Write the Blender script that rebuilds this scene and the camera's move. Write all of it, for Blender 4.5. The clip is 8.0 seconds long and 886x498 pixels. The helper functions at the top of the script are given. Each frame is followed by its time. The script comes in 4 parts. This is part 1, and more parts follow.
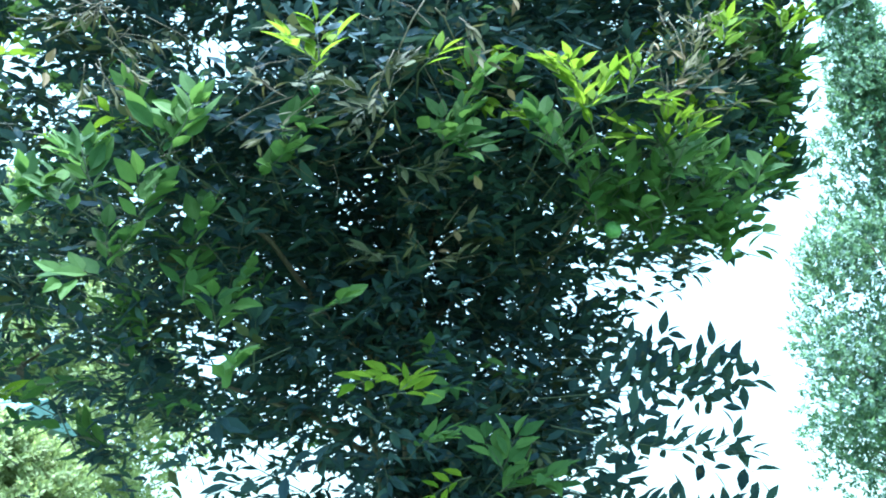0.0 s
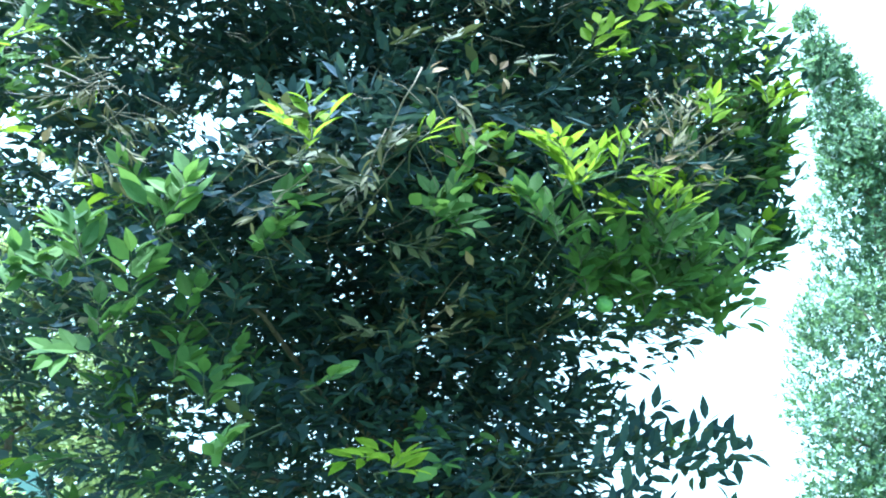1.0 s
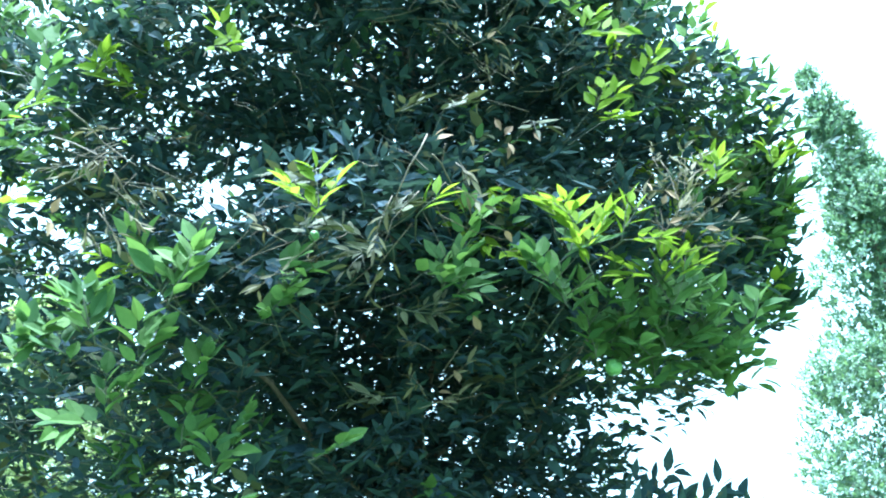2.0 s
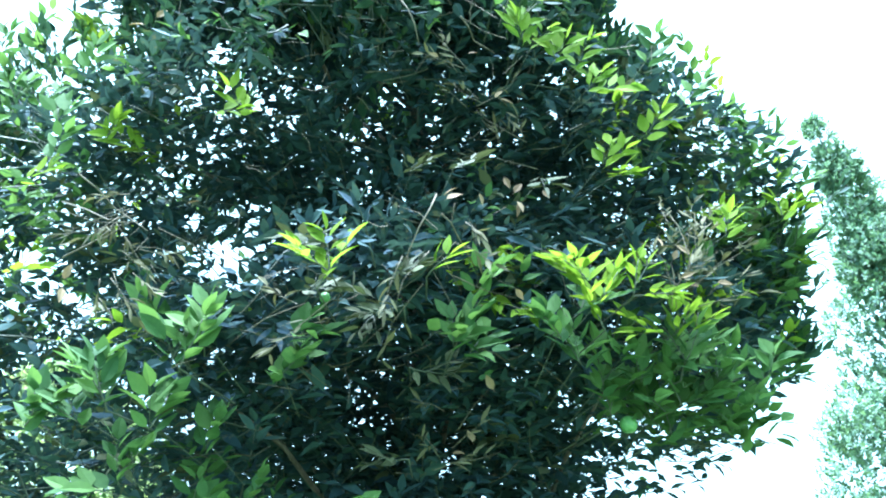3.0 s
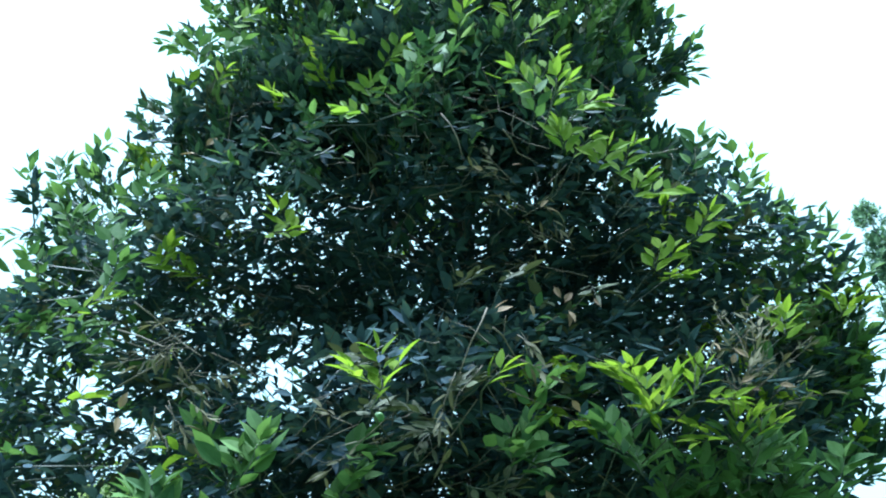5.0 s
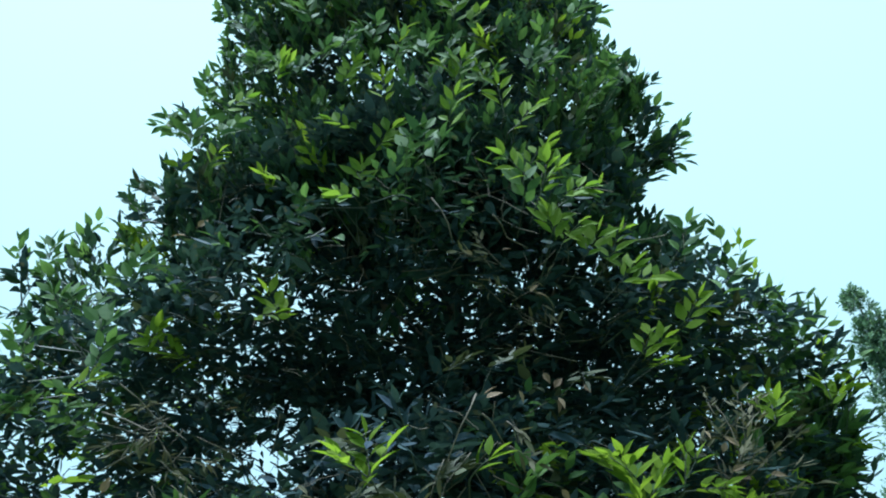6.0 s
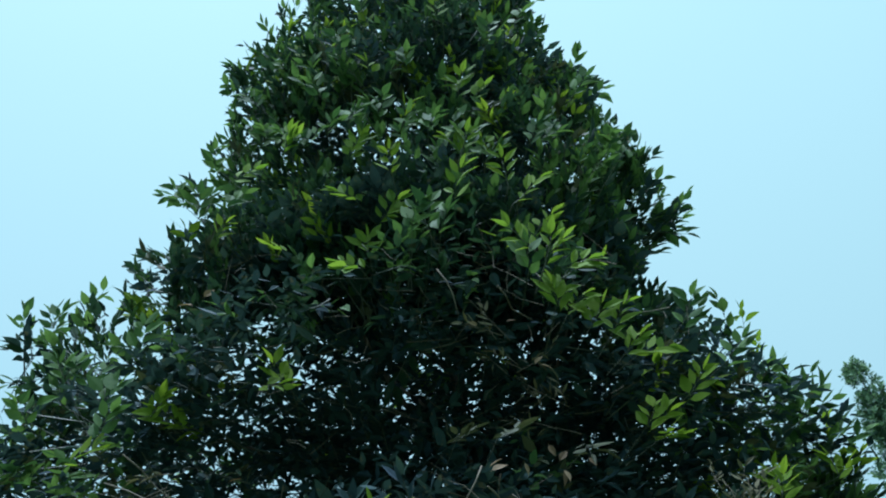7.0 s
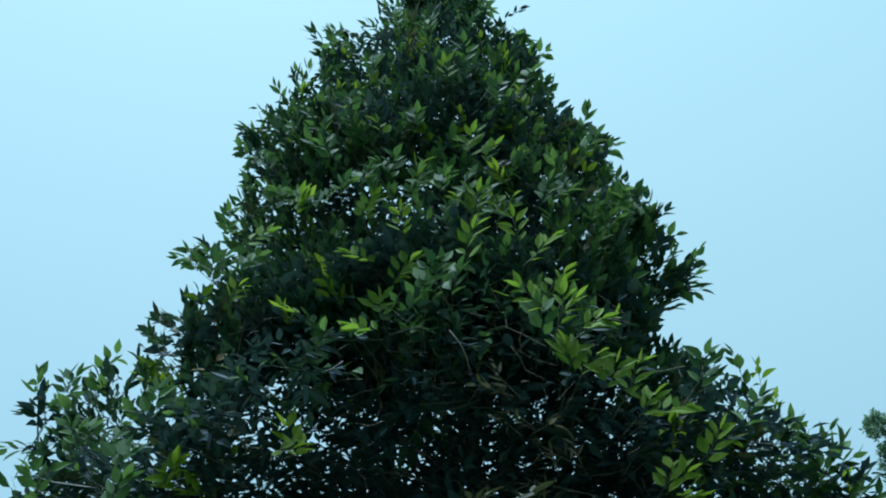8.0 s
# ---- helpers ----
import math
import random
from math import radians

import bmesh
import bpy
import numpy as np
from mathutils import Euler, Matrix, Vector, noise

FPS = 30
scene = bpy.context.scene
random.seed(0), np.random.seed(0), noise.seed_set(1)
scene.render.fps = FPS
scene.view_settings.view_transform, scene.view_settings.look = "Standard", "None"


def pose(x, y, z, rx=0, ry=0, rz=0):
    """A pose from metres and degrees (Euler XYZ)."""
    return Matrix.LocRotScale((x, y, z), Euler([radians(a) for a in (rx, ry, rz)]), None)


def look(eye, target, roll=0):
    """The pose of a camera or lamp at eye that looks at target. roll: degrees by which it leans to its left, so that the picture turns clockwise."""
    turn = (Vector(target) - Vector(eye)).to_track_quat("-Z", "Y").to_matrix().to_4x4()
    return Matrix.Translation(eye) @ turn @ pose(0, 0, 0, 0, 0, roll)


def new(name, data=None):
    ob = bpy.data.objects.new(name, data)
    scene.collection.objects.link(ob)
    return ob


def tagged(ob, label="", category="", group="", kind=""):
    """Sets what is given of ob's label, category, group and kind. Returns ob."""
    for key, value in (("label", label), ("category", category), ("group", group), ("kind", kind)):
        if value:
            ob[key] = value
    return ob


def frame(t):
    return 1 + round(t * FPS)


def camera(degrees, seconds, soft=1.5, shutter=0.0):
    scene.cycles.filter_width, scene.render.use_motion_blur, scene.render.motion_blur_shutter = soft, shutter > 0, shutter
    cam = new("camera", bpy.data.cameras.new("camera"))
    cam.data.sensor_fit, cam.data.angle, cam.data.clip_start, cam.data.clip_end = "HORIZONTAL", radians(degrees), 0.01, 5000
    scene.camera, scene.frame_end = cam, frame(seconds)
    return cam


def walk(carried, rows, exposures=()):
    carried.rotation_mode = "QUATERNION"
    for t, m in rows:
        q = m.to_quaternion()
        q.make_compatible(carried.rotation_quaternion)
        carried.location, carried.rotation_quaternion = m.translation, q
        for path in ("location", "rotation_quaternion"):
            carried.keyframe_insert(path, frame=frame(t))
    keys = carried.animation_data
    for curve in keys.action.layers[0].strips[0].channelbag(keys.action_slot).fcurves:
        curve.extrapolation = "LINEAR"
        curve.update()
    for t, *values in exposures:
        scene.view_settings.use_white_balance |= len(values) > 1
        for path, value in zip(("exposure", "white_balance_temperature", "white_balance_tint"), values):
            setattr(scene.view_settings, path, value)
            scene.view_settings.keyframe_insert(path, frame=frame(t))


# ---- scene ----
cam = camera(47.2, 8.0, soft=2.0)

# seconds, eye x y z, yaw to the left, pitch up, roll
ROWS = [
    (0.0, 0.011, 0.034, 1.566, -1.45, 16.00, -0.61),
    (0.5, 0.020, 0.027, 1.579, -1.65, 17.77, -0.49),
    (1.0, 0.015, 0.019, 1.586, -1.88, 19.66, -0.82),
    (1.5, 0.018, 0.016, 1.589, -1.76, 21.21, -1.12),
    (1.7, 0.018, 0.015, 1.592, -1.58, 21.93, -1.19),
    (2.8, 0.017, 0.013, 1.606, -1.11, 25.62, -2.03),
    (3.0, 0.017, 0.012, 1.608, -0.92, 26.12, -2.18),
    (3.5, 0.018, 0.009, 1.621, -0.12, 27.49, -2.56),
    (4.0, 0.019, 0.012, 1.623, 0.25, 28.79, -3.32),
    (4.2, 0.019, 0.011, 1.625, 0.56, 29.50, -3.34),
    (5.3, 0.017, 0.005, 1.635, 2.18, 33.10, -3.22),
    (5.5, 0.016, 0.003, 1.637, 2.08, 33.91, -3.17),
    (6.0, 0.018, -0.001, 1.641, 0.97, 36.51, -3.29),
    (6.5, 0.017, -0.005, 1.638, 0.91, 38.25, -3.38),
    (7.0, 0.005, -0.014, 1.632, 0.68, 40.52, -3.18),
    (7.5, 0.003, -0.018, 1.639, 1.00, 42.14, -3.27),
    (8.0, 0.011, -0.026, 1.646, 1.51, 43.61, -3.31),
]


def stand(x, y, z, yaw, pitch, roll):
    a, b = radians(yaw), radians(pitch)
    ahead = Vector((-math.sin(a) * math.cos(b), math.cos(a) * math.cos(b), math.sin(b)))
    return look((x, y, z), Vector((x, y, z)) + ahead, roll)


# the film's own exposure falls as the view tilts up into the open sky
walk(cam, [(r[0], stand(*r[1:])) for r in ROWS], exposures=[
    (0.0, 3.78, 4500, 13), (1.5, 4.2, 4500, 13), (3.5, 4.22, 4500, 13), (4.2, 3.5, 4500, 13), (5.5, 2.65, 4550, 13), (6.0, 2.12, 4650, 13),
    (6.5, 1.8, 4700, 13), (7.0, 1.61, 4600, 13), (8.0, 1.46, 4480, 13)])

# ---- light: hazy daylight, a high and diffuse sun, almost overhead ----
SUN_UP, SUN_ROUND = radians(83), radians(268)
world = bpy.data.worlds.new("sky")
scene.world = world
world.use_nodes = True
wn, wl = world.node_tree.nodes, world.node_tree.links
sky = wn.new("ShaderNodeTexSky")
sky.sky_type = "NISHITA"
sky.sun_disc = False
sky.sun_elevation, sky.sun_rotation = SUN_UP, SUN_ROUND
sky.air_density, sky.dust_density, sky.ozone_density = 1.0, 3.0, 1.0
wn["Background"].inputs["Strength"].default_value = 0.15
# a cyan-white haze lies over the blue; like any hazy sky it is brighter overhead than at the horizon
coord = wn.new("ShaderNodeTexCoord")
split = wn.new("ShaderNodeSeparateXYZ")
wl.new(coord.outputs["Generated"], split.inputs[0])
height = wn.new("ShaderNodeMapRange")
height.inputs["To Min"].default_value, height.inputs["To Max"].default_value = 0.6, 1.22
wl.new(split.outputs["Z"], height.inputs["Value"])
veil = wn.new("ShaderNodeVectorMath")
veil.operation = "SCALE"
veil.inputs[0].default_value = (1.33, 1.66, 1.08)
wl.new(height.outputs[0], veil.inputs["Scale"])
haze = wn.new("ShaderNodeMix")
haze.data_type = "RGBA"
haze.inputs["Factor"].default_value = 0.9
wl.new(veil.outputs[0], haze.inputs["B"])
wl.new(sky.outputs[0], haze.inputs["A"])
wl.new(haze.outputs["Result"], wn["Background"].inputs[0])
lamp = bpy.data.lights.new("sun", "SUN")
lamp.energy, lamp.angle, lamp.color = 3.0, radians(26.0), (1.0, 0.94, 0.78)
sun = new("sun", lamp)
way = Vector((math.sin(SUN_ROUND) * math.cos(SUN_UP), math.cos(SUN_ROUND) * math.cos(SUN_UP), math.sin(SUN_UP)))
sun.matrix_world = look(way * 60, (0, 0, 0))


# ---- materials ----
def shader(name):
    m = bpy.data.materials.new(name)
    m.use_nodes = True
    n = m.node_tree.nodes
    return m, n, m.node_tree.links, n["Principled BSDF"]


def leaf_material(name, dark, light, through_light, gloss=0.35, islands=True, spots=0.0, wax=0.14):
    """A leaf: waxy skin over a body that lets some light through; each leaf has its own tone."""
    m, n, l, b = shader(name)
    geo = n.new("ShaderNodeNewGeometry")
    info = n.new("ShaderNodeObjectInfo")
    tone = geo.outputs["Random Per Island"] if islands else info.outputs["Random"]
    coord = n.new("ShaderNodeTexCoord")
    big = n.new("ShaderNodeTexNoise")
    big.inputs["Scale"].default_value = 2.3
    fine = n.new("ShaderNodeTexNoise")
    fine.inputs["Scale"].default_value = 90.0
    fine.inputs["Detail"].default_value = 4.0
    l.new(coord.outputs["Object"], big.inputs["Vector"])
    l.new(coord.outputs["Object"], fine.inputs["Vector"])
    add = n.new("ShaderNodeMath")
    add.operation = "MULTIPLY_ADD"
    l.new(fine.outputs["Fac"], add.inputs[0])
    add.inputs[1].default_value = 0.5
    l.new(tone, add.inputs[2])
    sub = n.new("ShaderNodeMath")
    sub.operation = "MULTIPLY_ADD"
    l.new(big.outputs["Fac"], sub.inputs[0])
    sub.inputs[1].default_value = 0.6
    l.new(add.outputs[0], sub.inputs[2])
    ramp = n.new("ShaderNodeValToRGB")
    ramp.color_ramp.elements[0].position = 0.35
    ramp.color_ramp.elements[0].color = (*dark, 1)
    ramp.color_ramp.elements[1].position = 1.0
    ramp.color_ramp.elements[1].color = (*light, 1)
    shift = n.new("ShaderNodeMath")
    shift.operation = "MULTIPLY"
    shift.inputs[1].default_value = 0.62
    l.new(sub.outputs[0], shift.inputs[0])
    l.new(shift.outputs[0], ramp.inputs["Fac"])
    colour = ramp.outputs["Color"]
    if spots:
        speck = n.new("ShaderNodeTexNoise")
        speck.inputs["Scale"].default_value = 45.0
        l.new(coord.outputs["Object"], speck.inputs["Vector"])
        cut = n.new("ShaderNodeValToRGB")
        cut.color_ramp.elements[0].position = 0.62
        cut.color_ramp.elements[1].position = 0.68
        l.new(speck.outputs["Fac"], cut.inputs["Fac"])
        amount = n.new("ShaderNodeMath")
        amount.operation = "MULTIPLY"
        amount.inputs[1].default_value = spots
        l.new(cut.outputs["Color"], amount.inputs[0])
        mix = n.new("ShaderNodeMix")
        mix.data_type = "RGBA"
        l.new(amount.outputs[0], mix.inputs["Factor"])
        l.new(colour, mix.inputs["A"])
        mix.inputs["B"].default_value = (0.16, 0.12, 0.04, 1)
        colour = mix.outputs["Result"]
    l.new(colour, b.inputs["Base Color"])
    b.inputs["Roughness"].default_value = gloss
    b.inputs["Specular IOR Level"].default_value = wax
    bump = n.new("ShaderNodeBump")
    bump.inputs["Strength"].default_value = 0.25
    bump.inputs["Distance"].default_value = 0.002
    l.new(fine.outputs["Fac"], bump.inputs["Height"])
    l.new(bump.outputs["Normal"], b.inputs["Normal"])
    t = n.new("ShaderNodeBsdfTranslucent")
    warm = n.new("ShaderNodeMix")
    warm.data_type = "RGBA"
    warm.blend_type = "MULTIPLY"
    warm.inputs["Factor"].default_value = 1.0
    l.new(colour, warm.inputs["A"])
    warm.inputs["B"].default_value = (1.0, 1.0, 0.65, 1)
    gain = n.new("ShaderNodeVectorMath")
    gain.operation = "SCALE"
    gain.inputs["Scale"].default_value = 1.4
    l.new(warm.outputs["Result"], gain.inputs[0])
    l.new(gain.outputs[0], t.inputs["Color"])
    both = n.new("ShaderNodeMixShader")
    both.inputs[0].default_value = through_light
    l.new(b.outputs[0], both.inputs[1])
    l.new(t.outputs[0], both.inputs[2])
    l.new(both.outputs[0], n["Material Output"].inputs["Surface"])
    return m


def rough_material(name, a, b_col, scale, rough=0.85, stretch=(1, 1, 1), bump=0.4, fine=6.0):
    m, n, l, b = shader(name)
    coord = n.new("ShaderNodeTexCoord")
    mp = n.new("ShaderNodeMapping")
    mp.inputs["Scale"].default_value = stretch
    l.new(coord.outputs["Object"], mp.inputs["Vector"])
    one = n.new("ShaderNodeTexNoise")
    one.inputs["Scale"].default_value = scale
    one.inputs["Detail"].default_value = 6.0
    two = n.new("ShaderNodeTexNoise")
    two.inputs["Scale"].default_value = scale * fine
    two.inputs["Detail"].default_value = 5.0
    l.new(mp.outputs[0], one.inputs["Vector"])
    l.new(mp.outputs[0], two.inputs["Vector"])
    mul = n.new("ShaderNodeMath")
    mul.operation = "MULTIPLY_ADD"
    l.new(two.outputs["Fac"], mul.inputs[0])
    mul.inputs[1].default_value = 0.6
    l.new(one.outputs["Fac"], mul.inputs[2])
    ramp = n.new("ShaderNodeValToRGB")
    ramp.color_ramp.elements[0].position = 0.5
    ramp.color_ramp.elements[0].color = (*a, 1)
    ramp.color_ramp.elements[1].position = 1.0
    ramp.color_ramp.elements[1].color = (*b_col, 1)
    l.new(mul.outputs[0], ramp.inputs["Fac"])
    l.new(ramp.outputs["Color"], b.inputs["Base Color"])
    b.inputs["Roughness"].default_value = rough
    bp = n.new("ShaderNodeBump")
    bp.inputs["Strength"].default_value = bump
    bp.inputs["Distance"].default_value = 0.01
    l.new(mul.outputs[0], bp.inputs["Height"])
    l.new(bp.outputs["Normal"], b.inputs["Normal"])
    return m


# dark mature leaf, with the navy of the crown's shade put into its colour
MATURE_SHADE_BLUE = ((0.021, 0.038, 0.053), (0.044, 0.073, 0.066))
GREEN = ((0.036, 0.074, 0.025), (0.1, 0.166, 0.043))
YOUNG = ((0.092, 0.15, 0.008), (0.168, 0.233, 0.015))
FRESH = ((0.082, 0.142, 0.012), (0.162, 0.232, 0.022))
OLD = ((0.043, 0.05, 0.026), (0.078, 0.087, 0.044))
M_MATURE_SHADE_BLUE = leaf_material("mature_leaf_shade_blue", *MATURE_SHADE_BLUE, 0.14, 0.8, spots=0.3, wax=0.1)
DEEP = ((0.015, 0.031, 0.026), (0.036, 0.068, 0.034))
M_DEEP = leaf_material("deep_green_leaf", *DEEP, 0.2, 0.75, spots=0.2, wax=0.1)
M_GREEN = leaf_material("green_leaf", *GREEN, 0.28, 0.7, wax=0.09)
M_FLUSH = leaf_material("young_leaf", *YOUNG, 0.45, 0.7, wax=0.06)
M_FRESH = leaf_material("fresh_leaf", *FRESH, 0.4, 0.7, wax=0.07)
M_PALE = leaf_material("pale_leaf", *OLD, 0.12, 0.7)
M_GREEN_ONE = leaf_material("green_leaf_single", *GREEN, 0.28, 0.7, islands=False, wax=0.09)
M_FLUSH_ONE = leaf_material("young_leaf_single", *YOUNG, 0.45, 0.7, islands=False, wax=0.06)
M_FRESH_ONE = leaf_material("fresh_leaf_single", *FRESH, 0.4, 0.7, islands=False, wax=0.07)
M_PALE_ONE = leaf_material("pale_leaf_single", *OLD, 0.12, 0.7, islands=False)
M_DEAD_ONE = leaf_material("withered_leaf", (0.1, 0.068, 0.04), (0.22, 0.165, 0.095), 0.2, 0.8, islands=False, spots=0.6)
M_FAR = leaf_material("small_leaf", (0.055, 0.1, 0.08), (0.165, 0.25, 0.12), 0.22, 0.6)
M_SUNNY = leaf_material("sunny_leaf", (0.11, 0.15, 0.06), (0.25, 0.295, 0.125), 0.4, 0.6)
M_DRY_LEAF = leaf_material("dry_leaf", (0.058, 0.056, 0.03), (0.122, 0.115, 0.062), 0.15, 0.8)
M_BARK = rough_material("bark", (0.035, 0.028, 0.022), (0.14, 0.11, 0.085), 14.0, 0.9, (1, 1, 0.25), 0.8)
M_TWIG = rough_material("green_twig", (0.026, 0.034, 0.022), (0.066, 0.076, 0.045), 30.0, 0.7, (1, 1, 1), 0.3)
M_DRY = rough_material("dry_twig", (0.048, 0.04, 0.024), (0.108, 0.088, 0.053), 40.0, 0.85, (1, 1, 1), 0.3)
M_FRUIT = rough_material("green_rind", (0.06, 0.15, 0.035), (0.13, 0.25, 0.07), 120.0, 0.42, (1, 1, 1), 0.25)
M_GRASS = rough_material("grass", (0.02, 0.045, 0.012), (0.07, 0.1, 0.03), 1.3, 0.95, (1, 1, 1), 0.6, 20.0)
M_PLASTER = rough_material("plaster", (0.34, 0.27, 0.24), (0.5, 0.42, 0.38), 1.2, 0.9, (1, 1, 1), 0.15, 14.0)
M_TEAL = rough_material("teal_roof", (0.05, 0.125, 0.135), (0.09, 0.18, 0.19), 2.0, 0.5, (1, 1, 1), 0.1)
M_FRAME = rough_material("window_paint", (0.55, 0.55, 0.53), (0.75, 0.75, 0.72), 8.0, 0.5, (1, 1, 1), 0.1)
M_GLASS = rough_material("dark_glass", (0.02, 0.025, 0.03), (0.024, 0.03, 0.036), 3.0, 0.08, (1, 1, 1), 0.0)


# ---- building helpers ----
def mesh_part(name, verts, faces, material, parent=None, label="", kind="", smooth=True):
    """Links vertices and faces as one mesh object, under parent where there is one."""
    me = bpy.data.meshes.new(name)
    me.from_pydata(verts, [], faces)
    if smooth:
        me.polygons.foreach_set("use_smooth", [True] * len(me.polygons))
    me.materials.append(material)
    ob = new(name, me)
    ob.parent = parent
    return tagged(ob, label=label, kind=kind)


def part(name, bm, material, parent=None, label="", kind=""):
    me = bpy.data.meshes.new(name)
    bm.to_mesh(me)
    bm.free()
    me.materials.append(material)
    ob = new(name, me)
    ob.parent = parent
    return tagged(ob, label=label, kind=kind)


def tube(points, radii, sides=6):
    """Verts and faces of a tapering tube along points."""
    verts, faces = [], []
    pts = [Vector(p) for p in points]
    side = None
    for i, p in enumerate(pts):
        ahead = (pts[min(i + 1, len(pts) - 1)] - pts[max(i - 1, 0)]).normalized()
        if side is None:
            side = ahead.orthogonal().normalized()
        side = (side - ahead * side.dot(ahead)).normalized()
        over = ahead.cross(side)
        for k in range(sides):
            a = 2 * math.pi * k / sides
            verts.append(p + (side * math.cos(a) + over * math.sin(a)) * radii[i])
    for i in range(len(pts) - 1):
        for k in range(sides):
            a, b = i * sides + k, i * sides + (k + 1) % sides
            faces.append((a, b, b + sides, a + sides))
    faces.append(tuple(range(sides))[::-1])
    faces.append(tuple(range((len(pts) - 1) * sides, len(pts) * sides)))
    return verts, faces


class Pile:
    """Gathers many pieces for one joined mesh."""

    def __init__(self):
        self.verts, self.faces = [], []

    def add(self, verts, faces):
        base = len(self.verts)
        self.verts += [tuple(v) for v in verts]
        self.faces += [tuple(i + base for i in f) for f in faces]


# one leaf of length 1 along +y, folded at the midrib, drooping at the tip, with a pointed end and a short stalk
def leaf_shape(width=0.4, fold=0.3, droop=0.16):
    ys = (0.12, 0.3, 0.52, 0.76, 1.0)
    ws = (0.02, 0.8, 1.0, 0.58, 0.0)
    mid = [(0.0, 0.0, 0.0)] + [(0.0, y, -droop * y * y) for y in ys]
    verts = list(mid)
    for s in (-1, 1):
        for y, w in zip(ys[1:4], ws[1:4]):
            x = s * w * width / 2
            verts.append((x, y + 0.015, -droop * y * y + fold * abs(x) + 0.012 * math.sin(9 * y + s)))
    # mid 0..5, left 6..8, right 9..11
    faces = []
    for s, o in ((-1, 6), (1, 9)):
        f = [(1, 2, o), (2, 3, o + 1, o), (3, 4, o + 2, o + 1), (4, 5, o + 2)]
        faces += f if s > 0 else [g[::-1] for g in f]
    # stalk as a thin pair of triangles round the midrib
    verts += [(0.012, 0.0, 0.0), (0.012, 0.12, -0.004), (-0.012, 0.06, -0.012)]
    faces += [(0, 12, 13, 1), (0, 1, 14), (12, 14, 13)]
    return np.array(verts), faces


def plain_shape():
    """A simpler leaf for the inside of a crown."""
    v = np.array([(0, 0, 0), (0.18, 0.42, 0.04), (0.11, 0.74, -0.04), (0, 1, -0.14), (-0.11, 0.74, -0.04), (-0.18, 0.42, 0.04), (0, 0.42, -0.01), (0, 0.74, -0.08)])
    return v, [(0, 1, 6), (6, 1, 2, 7), (7, 2, 3), (0, 6, 5), (6, 7, 4, 5), (7, 3, 4)]


def leaves_mesh(name, frames_, material, parent, label="", shape=None, kind="stuff"):
    """One joined mesh of leaves. frames_: rows of place, axis, up, length."""
    v, f = shape if shape else leaf_shape()
    pos = np.array([r[0] for r in frames_])
    ax = np.array([r[1] for r in frames_])
    up = np.array([r[2] for r in frames_])
    ln = np.array([r[3] for r in frames_])
    ax /= np.linalg.norm(ax, axis=1)[:, None]
    rt = np.cross(ax, up)
    rt /= np.linalg.norm(rt, axis=1)[:, None] + 1e-9
    up = np.cross(rt, ax)
    n = len(pos)
    rng = np.random.default_rng(n)
    wide = rng.uniform(0.82, 1.18, n)
    bend = rng.uniform(-0.4, 1.7, n)
    all_v = pos[:, None] + ln[:, None, None] * (
        (v[None, :, 0:1] * wide[:, None, None]) * rt[:, None] + v[None, :, 1:2] * ax[:, None] + (v[None, :, 2:3] * bend[:, None, None]) * up[:, None])
    me = bpy.data.meshes.new(name)
    sizes = np.array([len(q) for q in f])
    flat = np.concatenate([np.array(q) for q in f])
    loops = (np.arange(n)[:, None] * len(v) + flat[None]).ravel()
    totals = np.tile(sizes, n)
    starts = np.concatenate([[0], np.cumsum(totals)[:-1]])
    me.vertices.add(n * len(v))
    me.loops.add(len(loops))
    me.polygons.add(len(totals))
    me.vertices.foreach_set("co", all_v.ravel())
    me.loops.foreach_set("vertex_index", loops.astype(np.int32))
    me.polygons.foreach_set("loop_start", starts.astype(np.int32))
    me.polygons.foreach_set("use_smooth", np.zeros(len(totals), dtype=bool))
    me.update(calc_edges=True)
    me.validate()
    me.materials.append(material)
    ob = new(name, me)
    ob.parent = parent
    return tagged(ob, label=label, kind=kind)


# ---- ground ----
bm = bmesh.new()
bmesh.ops.create_grid(bm, x_segments=60, y_segments=60, size=1500)
for v in bm.verts:
    r = math.hypot(v.co.x, v.co.y)
    v.co.z = -0.02 + 0.6 * noise.noise(Vector((v.co.x * 0.01, v.co.y * 0.01, 0))) * min(1, max(0, (r - 60) / 100))
ground = part("ground", bm, M_GRASS)
tagged(ground, label="green grassy ground under the trees", category="ground", kind="structure")

# ---- the citrus tree ----
AXIS_Y = 3.1
Z_LOW, Z_TOP = 1.2, 6.5
REACH_R = (
    (1.1, 0.5), (1.75, 0.62), (2.0, 0.6), (2.1, 0.63), (2.2, 0.72), (2.3, 0.85), (2.42, 1.0), (2.6, 1.15), (2.8, 1.23), (2.95, 1.26), (3.1, 1.34),
    (3.25, 1.27), (3.37, 1.05), (3.5, 0.92), (3.68, 0.84), (3.85, 0.78), (3.97, 0.7), (4.1, 0.76), (4.28, 0.89), (4.5, 0.84), (4.7, 0.74),
    (5.0, 0.7), (5.12, 0.6), (5.28, 0.6), (5.45, 0.52), (5.8, 0.47), (5.95, 0.34), (6.05, 0.24), (6.2, 0.26), (6.4, 0.17), (6.65, 0.02))
